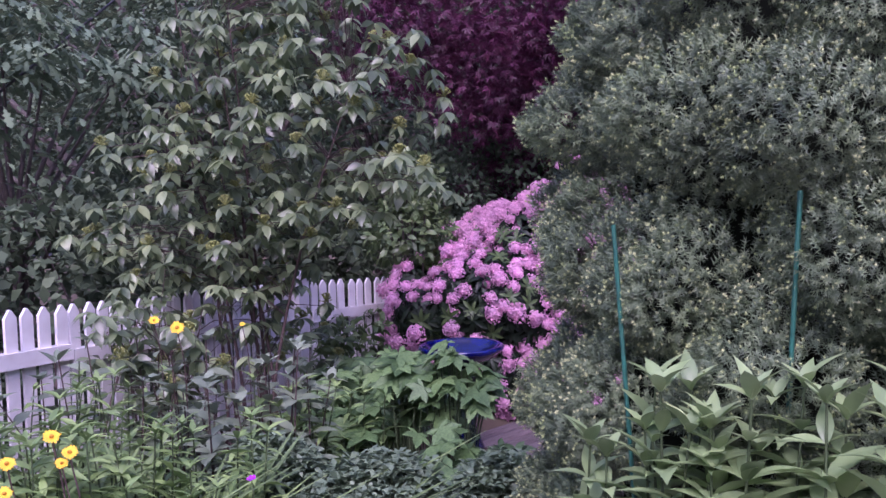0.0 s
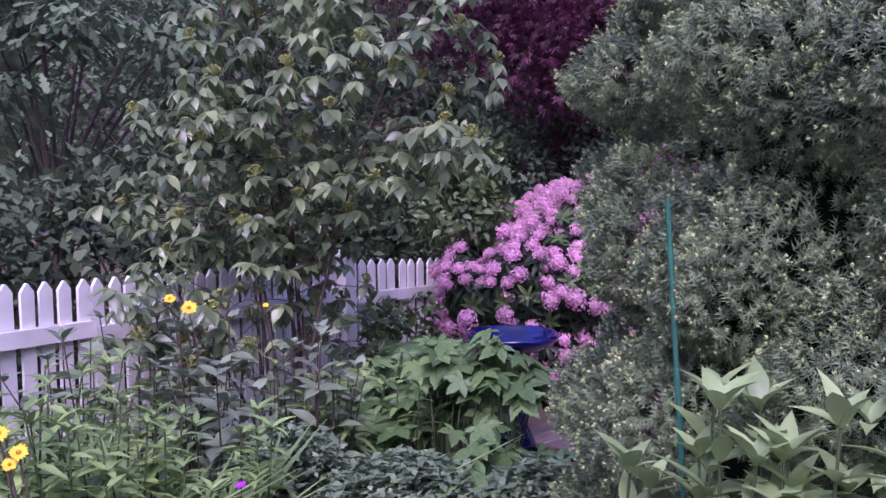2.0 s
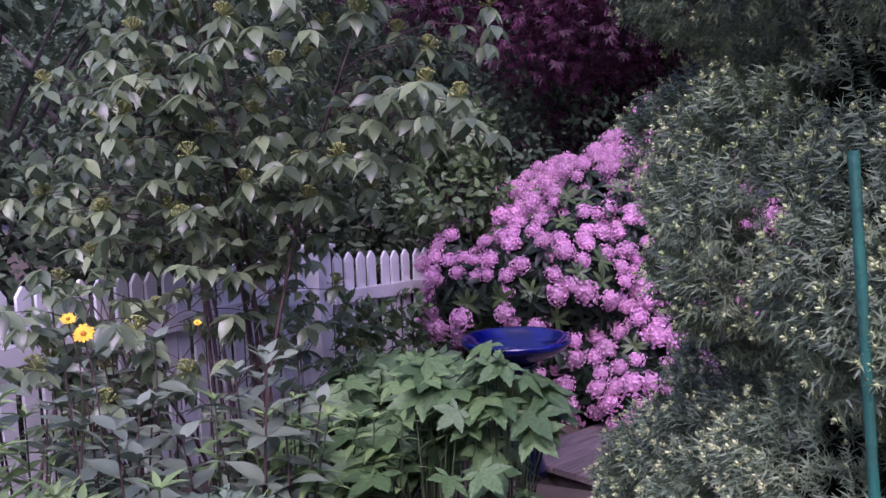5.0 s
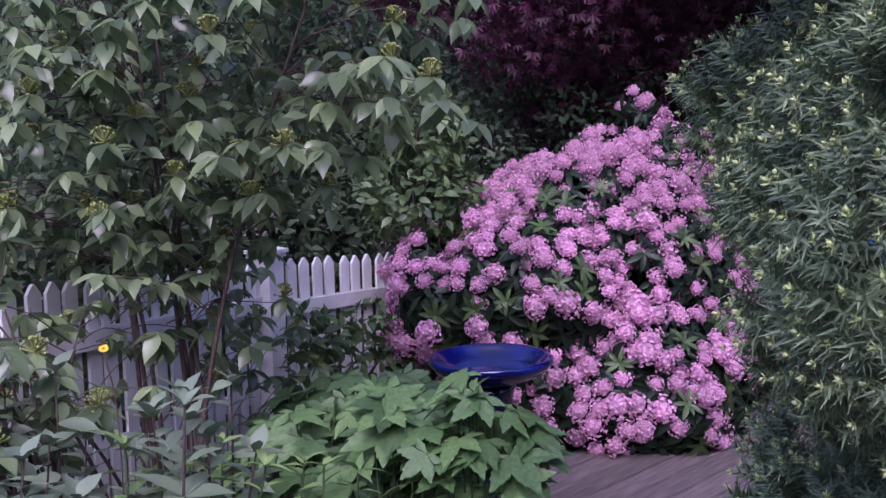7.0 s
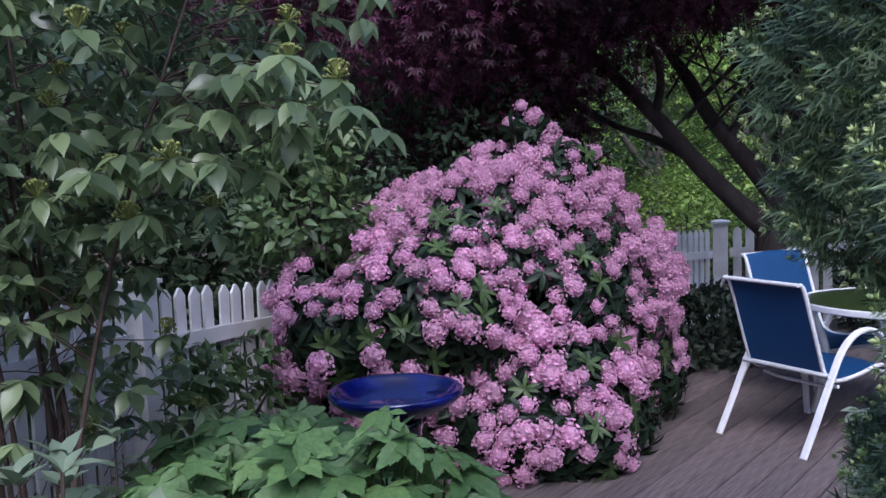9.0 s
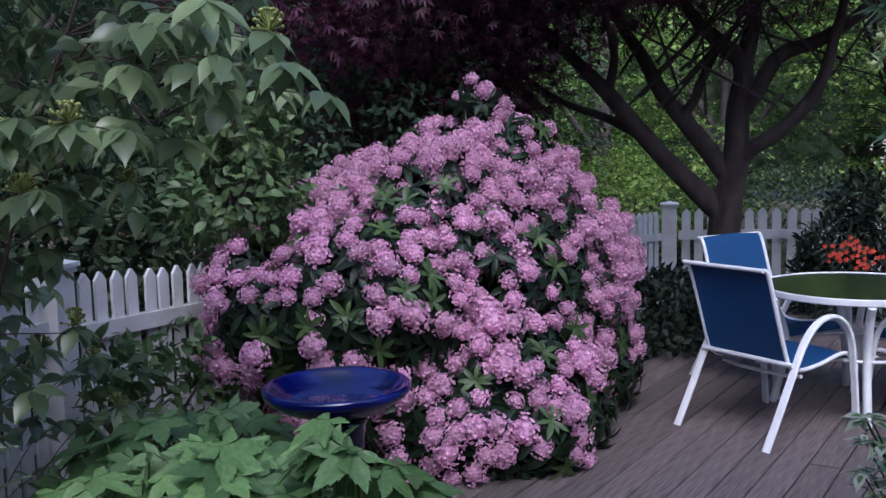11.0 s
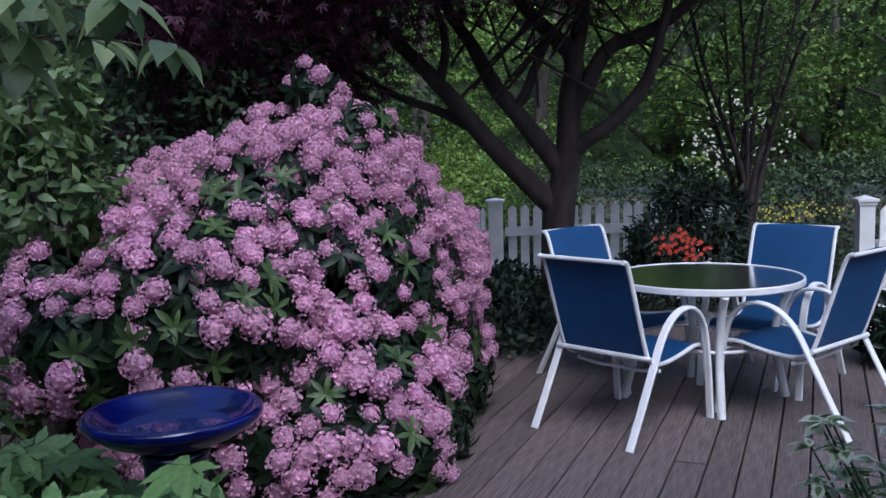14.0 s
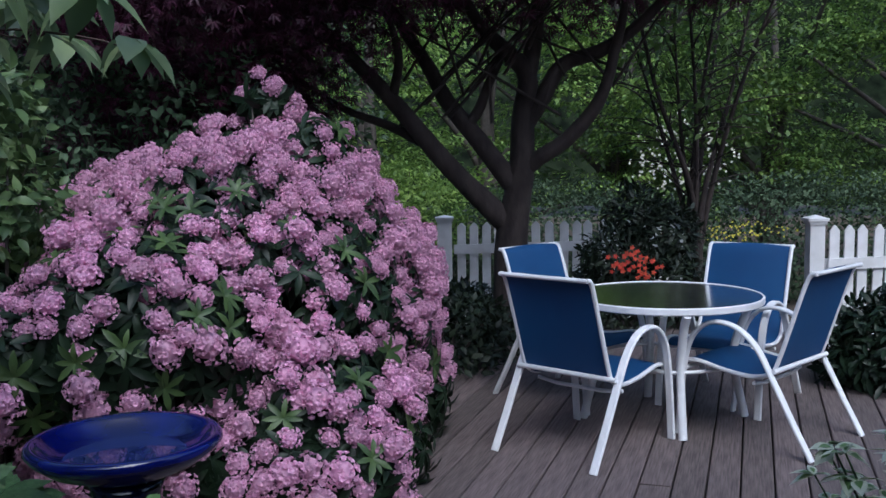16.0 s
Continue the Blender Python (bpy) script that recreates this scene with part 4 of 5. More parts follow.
viburnum("tall open viburnum with drooping grey-green leaves by the fence", (-1.75, 1.85, GROUND_Z),
    [((-1.72, 1.8, 2.0), (0.86, 0.6, 0.95)), ((-1.1, 1.7, 1.6), (0.52, 0.34, 0.24)), ((-2.3, 1.8, 1.6), (0.6, 0.5, 0.55)), ((-1.8, 1.9, 2.9), (0.6, 0.5, 0.6)), ((-1.05, 2.0, 2.15), (0.3, 0.3, 0.35)), ((-2.75, 1.7, 1.3), (0.35, 0.3, 0.28)), ((-2.05, 1.6, 1.15), (0.45, 0.4, 0.25)), ((-0.92, 1.55, 1.64), (0.3, 0.24, 0.14)), ((-1.15, 1.6, 2.05), (0.36, 0.32, 0.26)), ((-1.4, 1.35, 1.75), (0.36, 0.28, 0.25))],
    8, 0.9, 2.05, 3.15, 0.128, 0.98)
viburnum("young low viburnum shoots leaning on the fence", (-2.05, 1.3, GROUND_Z), [((-2.05, 1.3, 0.75), (0.3, 0.5, 0.4)), ((-1.65, 1.95, 0.8), (0.45, 0.4, 0.33)), ((-2.1, 2.6, 0.6), (0.22, 0.4, 0.45))], 8, 0.4, 0.7, 1.1, 0.185, 0.2)

viburnum("leafy young viburnum shoots in front of the fence", (-1.9, 1.0, GROUND_Z), [((-1.9, 1.0, 0.78), (0.3, 0.5, 0.32))], 9, 0.45, 0.75, 1.1, 0.18, 0.35)


# ---- flower bed ----
def palmate_template(droop):
    """A maple-like leaf of five pointed, toothed lobes; stalk at the origin."""
    lobes = [(-116, 0.6), (-58, 0.85), (0, 1.0), (58, 0.85), (116, 0.6)]
    pts = []
    for i, (a, l) in enumerate(lobes):
        for da, k in ((-27, 0.5), (-20, 0.68), (-18, 0.63), (-12, 0.82), (-10, 0.76), (-4, 0.93), (0, 1.04), (4, 0.93), (10, 0.76), (12, 0.82), (18, 0.63), (20, 0.68), (27, 0.5)):
            pts.append((radians(a + da), l * k, abs(da) / 27))
        if i < 4:
            pts.append((radians(a + 29), 0.5, 1.0))
    v = [(0, 0, 0)] + [(r * math.cos(a) + 0.12, r * math.sin(a), 0.1 * r - droop * r * r + 0.07 * r * w) for a, r, w in pts]
    f = [(0, i, i + 1) for i in range(1, len(pts))]
    return np.array(v), np.array(f)


PALMATE = [palmate_template(d) for d in (0.06, 0.16, 0.3)]


def leafy_plant(name, label, category, base, leaf_mesh, places, ahead, normal, size, stem_mat, stem_r=0.004):
    """A plant whose leaves are pieces of their own on stalks from the base."""
    root = thing(name, label, category, at=base)
    b = np.array(base, float)
    s = Geo()
    for q, a, n, k in zip(places, ahead, normal, size):
        x = unit(a)
        y = unit(np.cross(n, x))
        z = np.cross(x, y)
        ob = part("leaf", leaf_mesh[rng.integers(len(leaf_mesh))], None, root)
        m = Matrix(((x[0], y[0], z[0], q[0] - b[0]), (x[1], y[1], z[1], q[1] - b[1]), (x[2], y[2], z[2], q[2] - b[2] + rise_at(root, q[0] - b[0], q[1] - b[1])), (0, 0, 0, 1)))
        ob.matrix_local = m @ Matrix.Diagonal((k, k, k, 1))
        foot = np.array([(q[0] - b[0]) * 0.35, (q[1] - b[1]) * 0.35, 0.0])
        s.tube(smooth_path([foot, 0.6 * foot + 0.4 * (q - b) + (0, 0, 0.08), q - b], 8), stem_r, 4)
    tagged(part("stem", s, stem_mat, root), kind="stuff")
    return root


def anemone_clump(x, y, n, rx, ry, z0, z1):
    me = [Geo().add(*q).mesh("leaf", M_PALMATE) for q in PALMATE]
    pl, ah, no, sz = [], [], [], []
    for k in range(n):
        u, v = unit(rng.normal(size=2)) * math.sqrt(rng.random())
        z = z0 + (z1 - z0) * (1 - 0.75 * (u * u + v * v)) * rng.uniform(0.6, 1.0)
        pl.append((x + rx * u, y + ry * v, z))
        ah.append((u + rng.normal(0, 0.4), v - 0.35 + rng.normal(0, 0.4), -0.35))
        no.append((0.3 * u + rng.normal(0, 0.32), 0.3 * v - 0.25 + rng.normal(0, 0.32), 1))
        sz.append(rng.uniform(0.09, 0.17))
    leafy_plant("anemone_plant", "clump of large green lobed leaves growing at the deck edge", "plant", (x, y, GROUND_Z), me, pl, ah, no, sz, M_STEM_GREEN)


anemone_clump(-0.62, 1.3, 44, 0.43, 0.36, 0.0, 0.6)
anemone_clump(-0.42, 1.5, 34, 0.19, 0.17, 0.4, 0.78)
anemone_clump(-0.74, 1.52, 24, 0.16, 0.16, 0.4, 0.75)
anemone_clump(-0.75, 1.75, 22, 0.34, 0.28, 0.15, 0.6)
anemone_clump(-1.2, 1.75, 90, 0.45, 0.4, 0.0, 0.6)
anemone_clump(-1.55, 2.4, 60, 0.4, 0.4, 0.0, 0.55)
anemone_clump(0.12, 0.62, 48, 0.34, 0.32, -0.05, 0.6)
anemone_clump(-1.55, 3.0, 36, 0.3, 0.25, 0.1, 0.5)


def whorled_stems(name, label, category, stems, leaf_template, mat, stem_mat, size, step, height_low=0.1, flowers=None, spread=0.35, lift_by=0.2):
    """Upright stems with pairs of leaves all the way up."""
    base = np.array(stems[0][0], float)
    root = thing(name, label, category, at=base)
    s, g = Geo(), Geo()
    for a, top in stems:
        a, top = np.array(a, float), np.array(top, float)
        path = smooth_path([a, 0.5 * (a + top) + rng.normal(0, 0.02, 3), top], 12) - base
        s.tube(path, np.linspace(0.006, 0.003, len(path)), 5)
        length = np.linalg.norm(top - a)
        n = int(length / step)
        for k in range(n + 1):
            t = height_low + (1 - height_low) * k / max(n, 1)
            q = path[min(int(t * (len(path) - 1)), len(path) - 1)]
            ang = k * 1.57 + rng.uniform(0, 0.5)
            for m in range(2 if t < 0.97 else 5):
                c = ang + m * (math.pi if t < 0.97 else 1.257)
                lift = rng.normal(lift_by, 0.38) + (0.7 if t > 0.97 else 0.2 * t)
                if rng.random() < 0.12:
                    continue
                g.scatter(leaf_template, [q], [(math.cos(c), math.sin(c), lift)], [(-math.cos(c) * lift + rng.normal(0, 0.25), -math.sin(c) * lift + rng.normal(0, 0.25), 1)], size * rng.uniform(0.75, 1.2) * (1 - 0.35 * (t > 0.9)))
    tagged(part("stem", s, stem_mat, root), kind="stuff")
    tagged(part("foliage", g, mat, root), kind="stuff")
    return root


def stem_set(cx, cy, rx, ry, n, z0, z1, lean=0.1):
    out = []
    for k in range(n):
        a = np.array([cx + rng.uniform(-rx, rx), cy + rng.uniform(-ry, ry), GROUND_Z])
        out.append((a, a + (rng.normal(0, lean), rng.normal(0, lean), rng.uniform(z0, z1) - GROUND_Z)))
    return out


# broad-leaved perennial in front of the spruce
whorled_stems("broad_leaved_perennial", "leafy clump of broad pointed light green leaves before the spruce", "plant", stem_set(1.32, -0.78, 0.36, 0.1, 22, 0.8, 0.99, 0.03), BROAD, M_BIG_LEAF, M_STEM_GREEN, 0.16, 0.05, 0.3, lift_by=0.5)
# dusky heliopsis stems
whorled_stems("heliopsis", "dusky dark-stemmed heliopsis with yellow daisies", "plant", stem_set(-1.3, 0.6, 0.55, 0.5, 44, 0.4, 0.88, 0.1), OVATE, M_GREY_LEAF, M_STEM, 0.125, 0.06, 0.1)
whorled_stems("phlox_clump", "upright light green phlox shoots in the bed", "plant", stem_set(-0.95, 0.95, 0.3, 0.25, 14, 0.45, 0.66, 0.04), LANCE, M_LIGHT_LEAF, M_STEM_GREEN, 0.12, 0.05, 0.1)
whorled_stems("phlox_clump", "upright light green phlox shoots in the bed", "plant", stem_set(-0.8, -0.3, 0.38, 0.3, 36, 0.35, 0.66, 0.05), LANCE, M_LIGHT_LEAF, M_STEM_GREEN, 0.12, 0.05, 0.1)
whorled_stems("phlox_clump", "upright light green phlox shoots in the bed", "plant", stem_set(-1.15, -0.5, 0.35, 0.25, 26, 0.45, 0.74, 0.05), LANCE, M_LIGHT_LEAF, M_STEM_GREEN, 0.13, 0.05, 0.1)
whorled_stems("phlox_clump", "leafy green shoots close to the fence", "plant", stem_set(-1.8, -0.1, 0.4, 0.5, 30, 0.4, 0.75, 0.05), LANCE, M_LIGHT_LEAF, M_STEM_GREEN, 0.12, 0.05, 0.1)


def ferny(x, y, rx, ry, n, top):
    root = thing("cranesbill", "low mound of finely cut grey-green leaves", "plant", at=(x, y, GROUND_Z))
    g = Geo()
    u = rng.normal(size=(n, 2))
    u = u / np.maximum(np.linalg.norm(u, axis=1), 1)[:, None] * np.sqrt(rng.random((n, 1)))
    p = np.column_stack([u * (rx, ry), (top - GROUND_Z) * (1 - 0.6 * (u**2).sum(1)) * rng.uniform(0.55, 1.0, n)])
    for k in range(7):
        a = rng.uniform(0, 6.28, n)
        g.scatter(FLAKE, p, np.column_stack([np.cos(a), np.sin(a), rng.normal(0.2, 0.4, n)]), rng.normal(0, 0.3, (n, 3)) + (0, 0, 1), rng.uniform(0.025, 0.05, n))
    tagged(part("foliage", g, M_FERNY, root), kind="stuff")
    s = Geo()
    for q in p[::12]:
        s.tube([(0.3 * q[0], 0.3 * q[1], 0), q], 0.0022, 4)
    tagged(part("stem", s, M_STEM_GREEN, root), kind="stuff")


ferny(-0.2, 0.35, 0.55, 0.5, 2200, 0.45)
ferny(-0.75, 0.3, 0.4, 0.45, 1400, 0.5)
ferny(0.3, 0.35, 0.4, 0.45, 1600, 0.5)


def daylily(x, y, n):
    root = thing("daylily", "clump of arching strap-like leaves", "plant", at=(x, y, GROUND_Z))
    g = Geo()
    a = rng.uniform(0, 6.28, n)
    g.scatter(BLADE, np.column_stack([rng.normal(0, 0.08, n), rng.normal(0, 0.08, n), np.zeros(n)]), np.column_stack([0.45 * np.cos(a), 0.45 * np.sin(a), np.ones(n)]), np.column_stack([-np.cos(a), -np.sin(a), 0.5 * np.ones(n)]), rng.uniform(0.5, 0.95, n))
    tagged(part("foliage", g, M_BLADE, root), kind="stuff")


for x, y in ((-0.75, -0.75), (-0.95, -0.45), (-1.2, -0.7), (-0.55, -0.45), (-1.35, -0.25), (-0.3, -0.1)):
    daylily(x, y, 46)


def daisy(x, y, z, r, look_x, look_y):
    root = thing("yellow_daisy", "yellow daisy flower on a thin dark stem", "flower", "yellow daisies in the bed", at=(x, y, z))
    petal = leaf([(0.15, 0.1), (0.6, 0.17), (0.9, 0.12), (1.0, 0.03)], 0.2, 0.15, 0.2)
    g = Geo()
    n = 15
    up = unit(np.array([look_x, look_y, 0.75]))
    ref = unit(np.cross(up, (0, 0, 1.0)))
    b = np.cross(up, ref)
    for k in range(n):
        a = 6.283 * k / n
        g.scatter(petal, [(0, 0, 0)], [np.cos(a) * ref + np.sin(a) * b], [up], r * rng.uniform(0.85, 1.1))
    part("petal_ring", g, M_YELLOW, root)
    v, f = sphere_grid(6, 10)
    part("flower_centre", Geo().add(v * 0.28 * r + up * 0.05 * r, f), M_ORANGE_CENTRE, root)
    part("stem", Geo().tube(smooth_path([(0, 0, -0.01), (0.02, 0.02, -0.25), (0.03, 0.0, GROUND_Z - z)], 8), 0.003, 4), M_STEM, root)


M_ORANGE_CENTRE = material("daisy_centre", (0.6, 0.3, 0.01), 0.8, (0.4, 0.16, 0.01), 60.0)
for x, y, z, r in ((-1.17, 0.25, 0.931, 0.034), (-1.485, 0.46, 0.934, 0.026), (-0.424, -1.137, 0.799, 0.024), (-0.379, -1.12, 0.756, 0.023), (-0.398, -1.131, 0.727, 0.018), (-0.533, -1.194, 0.726, 0.024), (-0.538, -1.203, 0.645, 0.022), (-1.2, 0.75, 0.9, 0.014)):
    daisy(x, y, z, r, 0.5, -0.6)


def cranesbill_flower(x, y, z):
    root = thing("cranesbill_flower", "small magenta-purple cranesbill flower", "flower", at=(x, y, z))
    g = Geo()
    for k in range(5):
        a = k * 1.257
        g.scatter(leaf([(0, 0.1), (0.5, 0.35), (0.9, 0.3), (1.0, 0.1)], 0.1, 0.2), [(0, 0, 0)], [(math.cos(a), math.sin(a) - 0.2, 0.35 + 0.4 * math.sin(a))], [(0.2, -0.7, 0.6)], 0.016)
    part("petal_ring", g, M_PURPLE, root)
    part("stem", Geo().tube([(0, 0, 0), (0.01, 0.01, -0.2), (0.0, 0.03, GROUND_Z - z)], 0.0015, 4), M_STEM_GREEN, root)


cranesbill_flower(-0.17, -0.6, 0.578)


def stake(x, y, top, lean):
    root = thing("garden_stake", "thin green plastic-coated garden stake", "stake", "green stakes by the spruce", at=(x, y, GROUND_Z))
    h = top - GROUND_Z
    path = np.array([(lean * (1 - t), 0.0, h * t) for t in np.linspace(0, 1, 24)])
    part("rod", Geo().tube(path, 0.0058 + 0.0008 * (np.arange(24) % 2), 8), M_STAKE, root)


stake(0.972, -0.55, 1.361, 0.108)
stake(1.433, -0.6, 1.438, -0.07)


def variegated(x, y):
    root = thing("variegated_shrub", "small shrub with cream-edged green leaves at the deck edge", "shrub", at=(x, y, GROUND_Z))
    s, g, green = Geo(), Geo(), Geo()
    for k in range(170):
        a = rng.uniform(0, 6.28)
        top = np.array([math.cos(a) * rng.uniform(0.05, 0.36), math.sin(a) * rng.uniform(0.05, 0.36), rng.uniform(0.4, 0.9)])
        path = smooth_path([(0, 0, 0), top * [0.4, 0.4, 0.55], top], 14)
        s.tube(path, np.linspace(0.006, 0.002, len(path)), 4)
        for q in path[4:]:
            for m in range(4):
                c = rng.uniform(0, 6.28)
                ah, up, k2 = unit(np.array([math.cos(c), math.sin(c), rng.normal(0.1, 0.3)])), unit(rng.normal(0, 0.25, 3) + (0, 0, 1)), rng.uniform(0.04, 0.068)
                g.scatter(OVATE, [q], [ah], [up], k2)
                green.scatter(OVATE, [q + 0.0016 * up + 0.15 * k2 * ah], [ah], [up], 0.5 * k2)
    tagged(part("stem", s, M_STEM_GREEN, root), kind="stuff")
    tagged(part("foliage", g, M_VARIEGATED, root), "cream leaf margins", kind="stuff")
    tagged(part("leaf_middle", green, M_LIGHT_LEAF, root), "green leaf middles", kind="stuff")


variegated(1.07, 1.86)

# ---- beyond the fence ----
def shrub(label, base, lobes, mat, n, size, name="shrub", template=SIMPLE):
    root = thing(name, label, "shrub", at=base)
    b = np.array(base, float)
    p, nrm = lobe_surface(lobes, n, (0.7, 1.05), base[2])
    g = Geo().scatter(template, p - b, unit(nrm * 0.7 + rng.normal(0, 0.6, p.shape)), unit(nrm + (0, 0, 0.6)), size * rng.uniform(0.7, 1.3, len(p)))
    tagged(part("foliage", g, mat, root), kind="stuff")
    s = Geo()
    for q in p[rng.choice(len(p), 14, False)]:
        s.tube(smooth_path([(0, 0, 0), 0.5 * (q - b), q - b], 6), np.linspace(0.02, 0.005, 7), 5)
    tagged(part("stem", s, M_BARK, root), kind="stuff")
    return root


shrub("dark green leafy shrub beside the rhododendron", (-2.15, 4.5, GROUND_Z), [((-2.2, 4.5, 1.3), (0.4, 0.4, 0.3)), ((-2.05, 4.4, 1.7), (0.22, 0.25, 0.26)), ((-2.35, 4.6, 1.75), (0.25, 0.3, 0.3)), ((-2.0, 4.9, 1.0), (0.3, 0.3, 0.3))], M_SIDE, 1900, 0.085, template=OVATE)
shrub("dark shrub with small blue-green leaves behind the rhododendron", (-2.5, 6.9, GROUND_Z), [((-2.75, 6.9, 1.6), (0.5, 0.5, 0.6)), ((-2.9, 6.8, 2.3), (0.5, 0.45, 0.4)), ((-1.95, 7.0, 1.95), (0.35, 0.4, 0.3)), ((-2.3, 7.1, 2.35), (0.3, 0.4, 0.25)), ((-1.55, 7.3, 2.3), (0.25, 0.3, 0.2))], M_OAK, 2600, 0.075, template=OVATE)
shrub("straggling dark vine on the fence", (-2.2, 3.2, GROUND_Z), [((-2.18, 3.15, 0.15), (0.16, 0.3, 0.3)), ((-2.12, 3.05, 0.55), (0.12, 0.16, 0.16)), ((-2.2, 3.4, 0.5), (0.1, 0.2, 0.12)), ((-2.1, 3.75, 0.2), (0.15, 0.25, 0.28)), ((-2.05, 3.55, 0.6), (0.1, 0.14, 0.1)), ((-1.95, 3.3, 0.1), (0.16, 0.2, 0.22))], M_SIDE, 950, 0.085, "vine", OVATE)
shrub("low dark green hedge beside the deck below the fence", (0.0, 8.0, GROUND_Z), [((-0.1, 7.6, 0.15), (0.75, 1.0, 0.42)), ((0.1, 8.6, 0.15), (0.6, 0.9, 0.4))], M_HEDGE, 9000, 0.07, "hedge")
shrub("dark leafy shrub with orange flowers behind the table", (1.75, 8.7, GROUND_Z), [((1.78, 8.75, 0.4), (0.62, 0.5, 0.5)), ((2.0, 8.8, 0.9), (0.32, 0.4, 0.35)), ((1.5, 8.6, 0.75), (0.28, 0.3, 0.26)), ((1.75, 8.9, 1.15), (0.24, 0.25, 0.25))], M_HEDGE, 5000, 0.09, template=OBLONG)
shrub("glossy dark green shrub beside the side fence", (3.1, 6.4, GROUND_Z), [((3.1, 6.3, 0.2), (0.6, 0.45, 0.4))], M_RHODO_LEAF, 3800, 0.1, template=OBLONG)


def blossoms(name, label, centre, radii, mat, n, size, base):
    root = thing(name, label, "flower", at=base)
    d = sphere_dirs(n)
    p = np.array(centre) + np.array(radii) * d * rng.uniform(0.5, 1, (n, 1)) - np.array(base)
    g = Geo()
    for k in range(5):
        a = k * 1.257
        g.scatter(SIMPLE, p, np.column_stack([np.full(n, math.cos(a)), np.full(n, -0.3), np.full(n, math.sin(a))]), np.tile((0, -1.0, 0.2), (n, 1)), size)
    tagged(part("blossom", g, mat, root), kind="stuff")


blossoms("azalea_flowers", "orange-red azalea flowers in a dark shrub", (1.62, 8.15, 0.72), (0.27, 0.12, 0.15), M_ORANGE, 44, 0.026, (1.62, 8.2, GROUND_Z))
WOODS = "trees behind the garden"
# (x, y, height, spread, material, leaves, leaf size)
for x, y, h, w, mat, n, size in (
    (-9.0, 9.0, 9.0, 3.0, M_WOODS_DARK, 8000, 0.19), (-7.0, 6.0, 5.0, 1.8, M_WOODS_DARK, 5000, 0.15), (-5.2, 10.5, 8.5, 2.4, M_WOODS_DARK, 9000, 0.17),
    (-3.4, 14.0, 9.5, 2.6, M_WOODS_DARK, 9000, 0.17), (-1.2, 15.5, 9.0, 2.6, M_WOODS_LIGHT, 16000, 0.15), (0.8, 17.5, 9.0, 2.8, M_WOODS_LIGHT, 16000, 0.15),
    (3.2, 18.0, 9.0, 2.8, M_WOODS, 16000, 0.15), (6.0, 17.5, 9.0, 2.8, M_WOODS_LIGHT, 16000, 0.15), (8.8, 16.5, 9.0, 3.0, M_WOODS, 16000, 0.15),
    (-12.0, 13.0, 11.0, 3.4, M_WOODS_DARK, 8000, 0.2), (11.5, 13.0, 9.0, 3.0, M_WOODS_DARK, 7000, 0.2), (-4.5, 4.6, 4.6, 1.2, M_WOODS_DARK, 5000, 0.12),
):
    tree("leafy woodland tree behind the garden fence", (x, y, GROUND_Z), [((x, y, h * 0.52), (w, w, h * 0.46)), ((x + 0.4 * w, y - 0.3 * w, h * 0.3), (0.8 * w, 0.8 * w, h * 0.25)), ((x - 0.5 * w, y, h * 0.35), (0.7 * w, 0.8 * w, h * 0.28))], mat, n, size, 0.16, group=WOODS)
for x, y in ((-4.7, 2.5), (-3.9, 7.2)):
    tree("oak with lobed blue-green leaves beyond the side fence", (x, y, GROUND_Z), [((x, y, 2.1), (0.9, 1.0, 0.8)), ((x + 0.35, y + 0.2, 2.7), (0.8, 0.9, 0.7)), ((x - 0.5, y - 0.6, 3.2), (0.9, 0.9, 0.8))], M_OAK, 3200, 0.19, 0.05, template=OAK, group=WOODS, name="oak_tree", tips=16)
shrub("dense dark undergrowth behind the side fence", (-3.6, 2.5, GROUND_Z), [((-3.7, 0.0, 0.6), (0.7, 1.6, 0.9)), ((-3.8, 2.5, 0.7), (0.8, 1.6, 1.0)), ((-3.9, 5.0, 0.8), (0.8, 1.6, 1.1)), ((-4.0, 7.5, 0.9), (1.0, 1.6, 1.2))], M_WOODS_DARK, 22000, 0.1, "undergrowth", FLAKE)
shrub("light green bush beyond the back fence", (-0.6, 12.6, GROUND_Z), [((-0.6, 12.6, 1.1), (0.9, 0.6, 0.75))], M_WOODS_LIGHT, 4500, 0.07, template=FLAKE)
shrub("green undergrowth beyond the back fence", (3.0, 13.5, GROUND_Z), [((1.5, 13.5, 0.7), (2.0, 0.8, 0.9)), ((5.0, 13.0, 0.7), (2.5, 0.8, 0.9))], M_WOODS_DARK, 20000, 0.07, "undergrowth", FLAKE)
blossoms("white_flowering_shrub", "white blossom on a shrub beyond the fence", (3.12, 12.5, 1.85), (0.75, 0.5, 0.6), M_CREAM, 230, 0.022, (3.12, 12.6, GROUND_Z))
blossoms("yellow_flower_patch", "patch of small yellow flowers beyond the fence", (3.4, 11.2, 0.88), (0.75, 0.5, 0.12), M_LEMON, 80, 0.016, (3.4, 11.2, GROUND_Z))


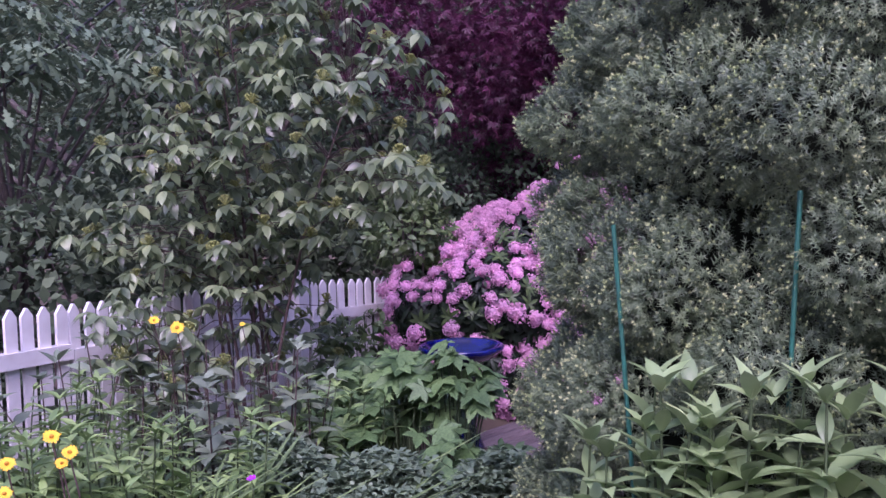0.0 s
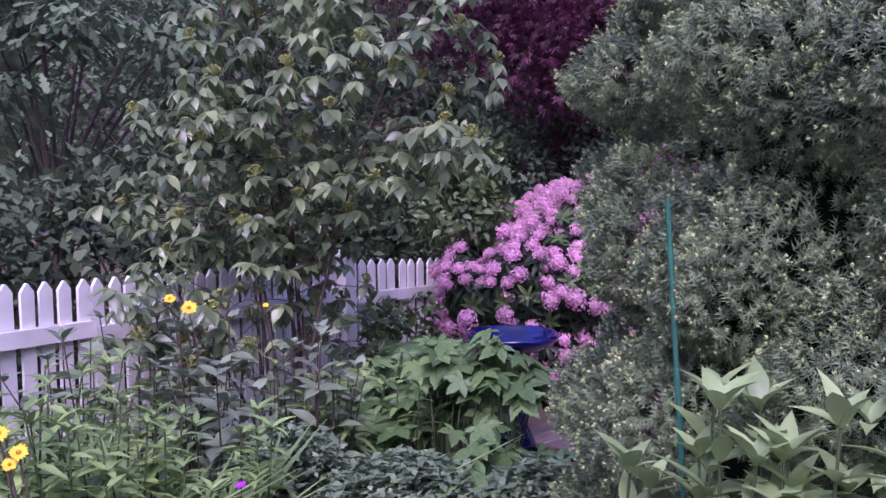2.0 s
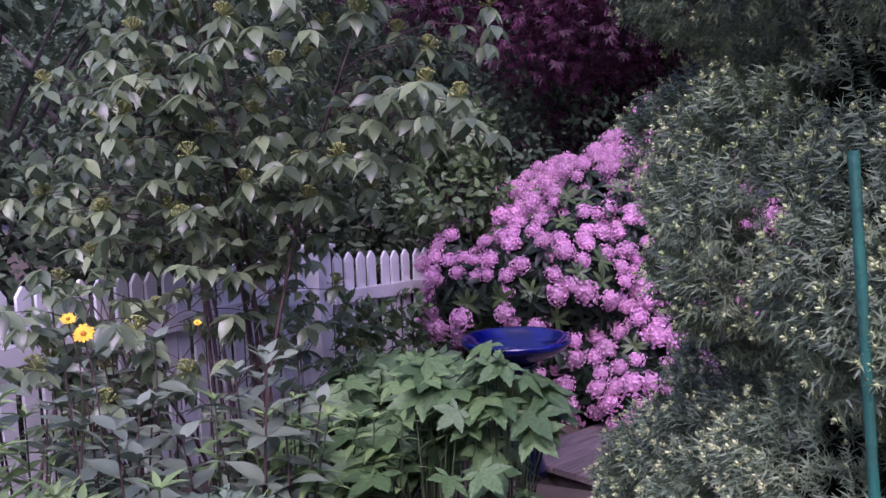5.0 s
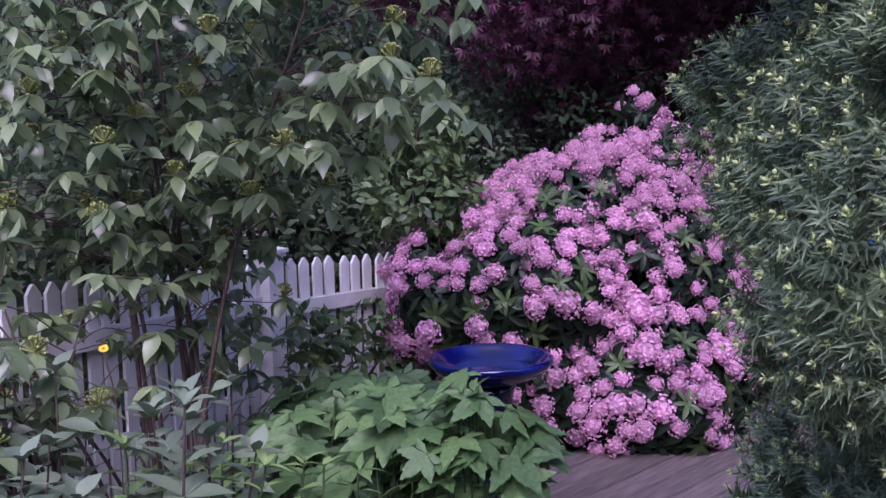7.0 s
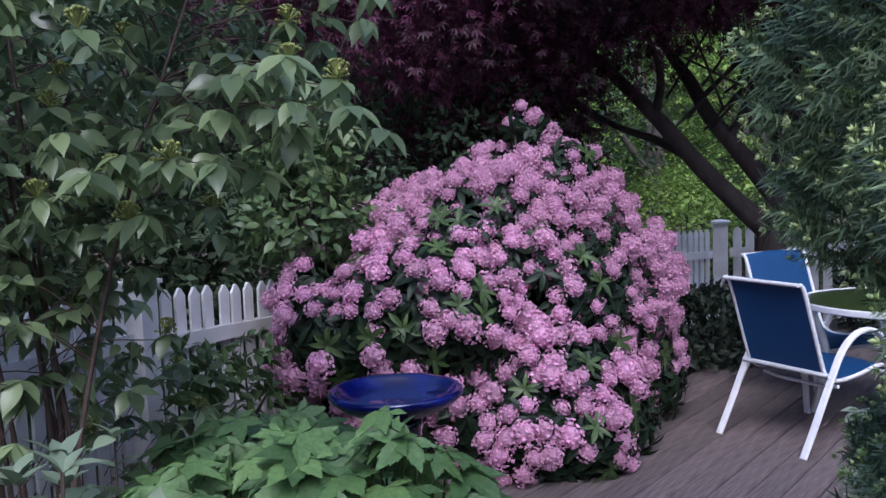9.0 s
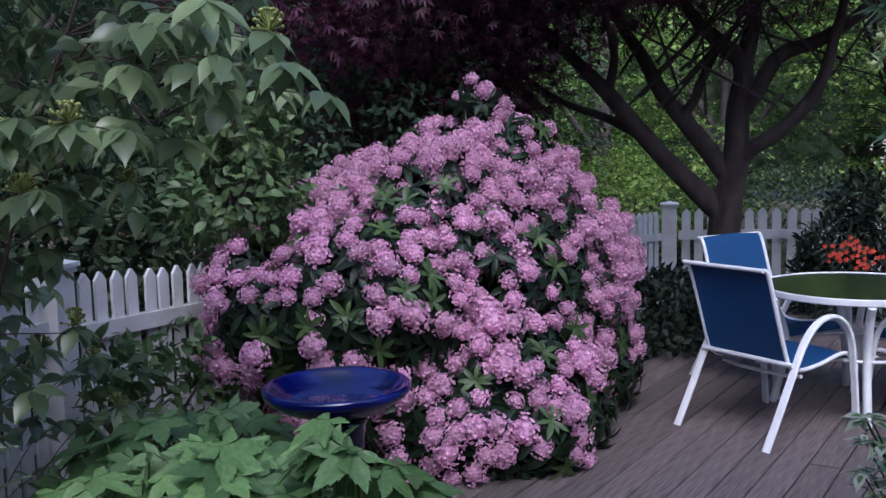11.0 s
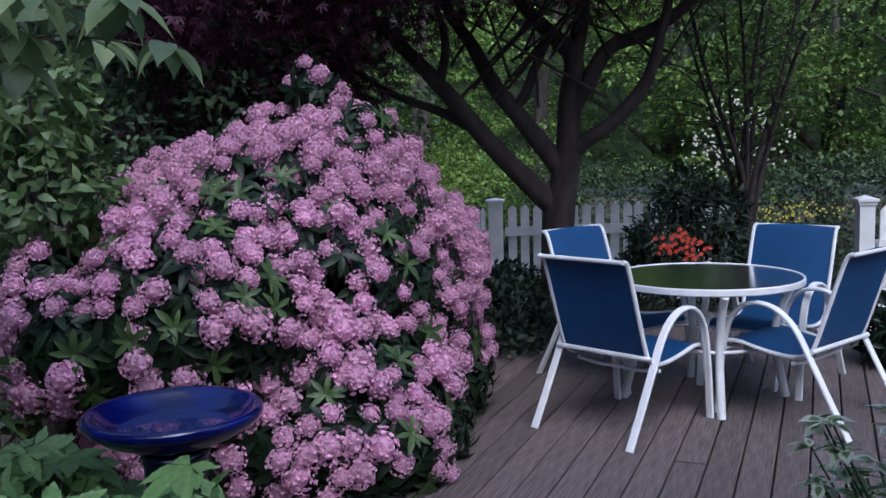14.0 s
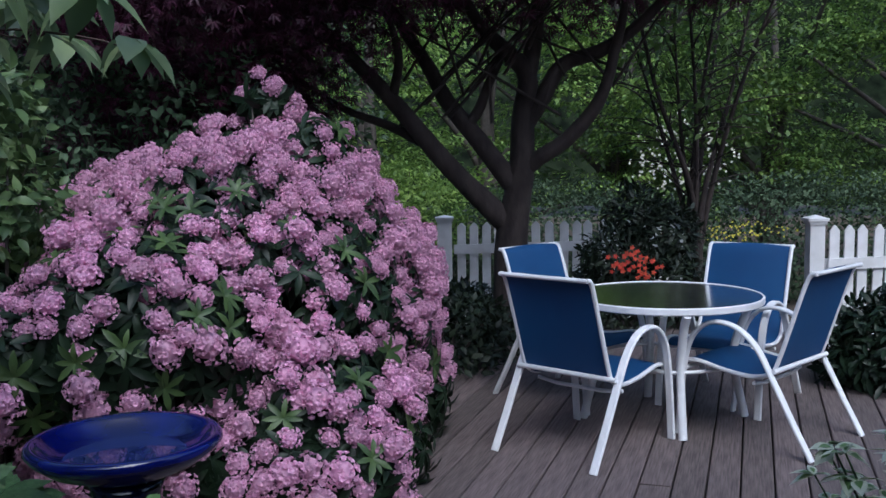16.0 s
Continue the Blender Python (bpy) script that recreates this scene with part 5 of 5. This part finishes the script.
def slender_tree():
    b = np.array([2.46, 9.4, GROUND_Z])
    root = thing("slender_tree", "slender dark multi-stemmed tree beside the path", "tree", at=b)
    s = Geo()
    tips = []
    for k in range(8):
        a = b + (rng.normal(0, 0.05), rng.normal(0, 0.05), 0)
        top = b + (-0.75 + 0.24 * k + rng.normal(0, 0.1), rng.normal(0, 0.4), rng.uniform(3.0, 4.2))
        path = smooth_path([a, a + (top - a) * [0.08, 0.08, 0.32] + rng.normal(0, 0.03, 3), a + (top - a) * [0.45, 0.45, 0.62] + rng.normal(0, 0.06, 3), top], 20)
        s.tube(path - b, np.linspace(0.042, 0.01, len(path)), 6)
        for q in path[9:]:
            for m in range(2):
                e = q + (rng.normal(0, 0.4), rng.normal(0, 0.3), rng.uniform(0.0, 0.4))
                s.tube(smooth_path([q, 0.5 * (q + e) + (0, 0, 0.05), e], 6) - b, np.linspace(0.01, 0.003, 7), 4)
                tips.append(e)
    tagged(part("trunk", s, M_BARK_DARK, root), kind="stuff")
    p = np.repeat(np.array(tips), 9, axis=0) + rng.normal(0, 0.14, (9 * len(tips), 3)) - b
    p = p[p[:, 2] > 1.9]
    g = Geo().scatter(OVATE, p, rng.normal(0, 0.8, p.shape) - (0, 0, 0.4), rng.normal(0, 0.5, p.shape) + (0, 0, 1), rng.uniform(0.06, 0.1, len(p)))
    tagged(part("crown", g, M_WOODS, root), kind="stuff")


slender_tree()


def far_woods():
    """A closed ring of woodland behind everything, its shade painted in near black."""
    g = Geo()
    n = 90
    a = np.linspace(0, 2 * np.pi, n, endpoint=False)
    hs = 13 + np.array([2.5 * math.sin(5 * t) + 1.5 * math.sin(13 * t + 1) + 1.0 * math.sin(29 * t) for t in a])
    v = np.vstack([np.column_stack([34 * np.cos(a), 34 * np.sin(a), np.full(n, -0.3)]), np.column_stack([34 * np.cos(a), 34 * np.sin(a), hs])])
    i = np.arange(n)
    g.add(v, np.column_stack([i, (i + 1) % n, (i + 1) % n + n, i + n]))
    tagged(part("backdrop", g, M_FAR), "distant woodland wall with its shade painted in near-black green", "woods", kind="structure")


# the near-black tone is the shade among distant trees, put into the colour
M_FAR = material("far_woodland_shade", (0.005, 0.008, 0.005), 0.95, (0.032, 0.046, 0.022), 2.6, gloss=0.1, detail=15)
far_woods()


def cable():
    p = [(-3.85, -1.7, GROUND_Z), (-4.2, 1.3, 2.03), (-4.41, 3.17, 3.26), (-4.9, 7.4, 6.0)]
    tagged(part("overhead_cable", Geo().tube(smooth_path(p, 20), 0.012, 5), M_CABLE), "thin dark cable slanting up to the trees", "cable")


cable()
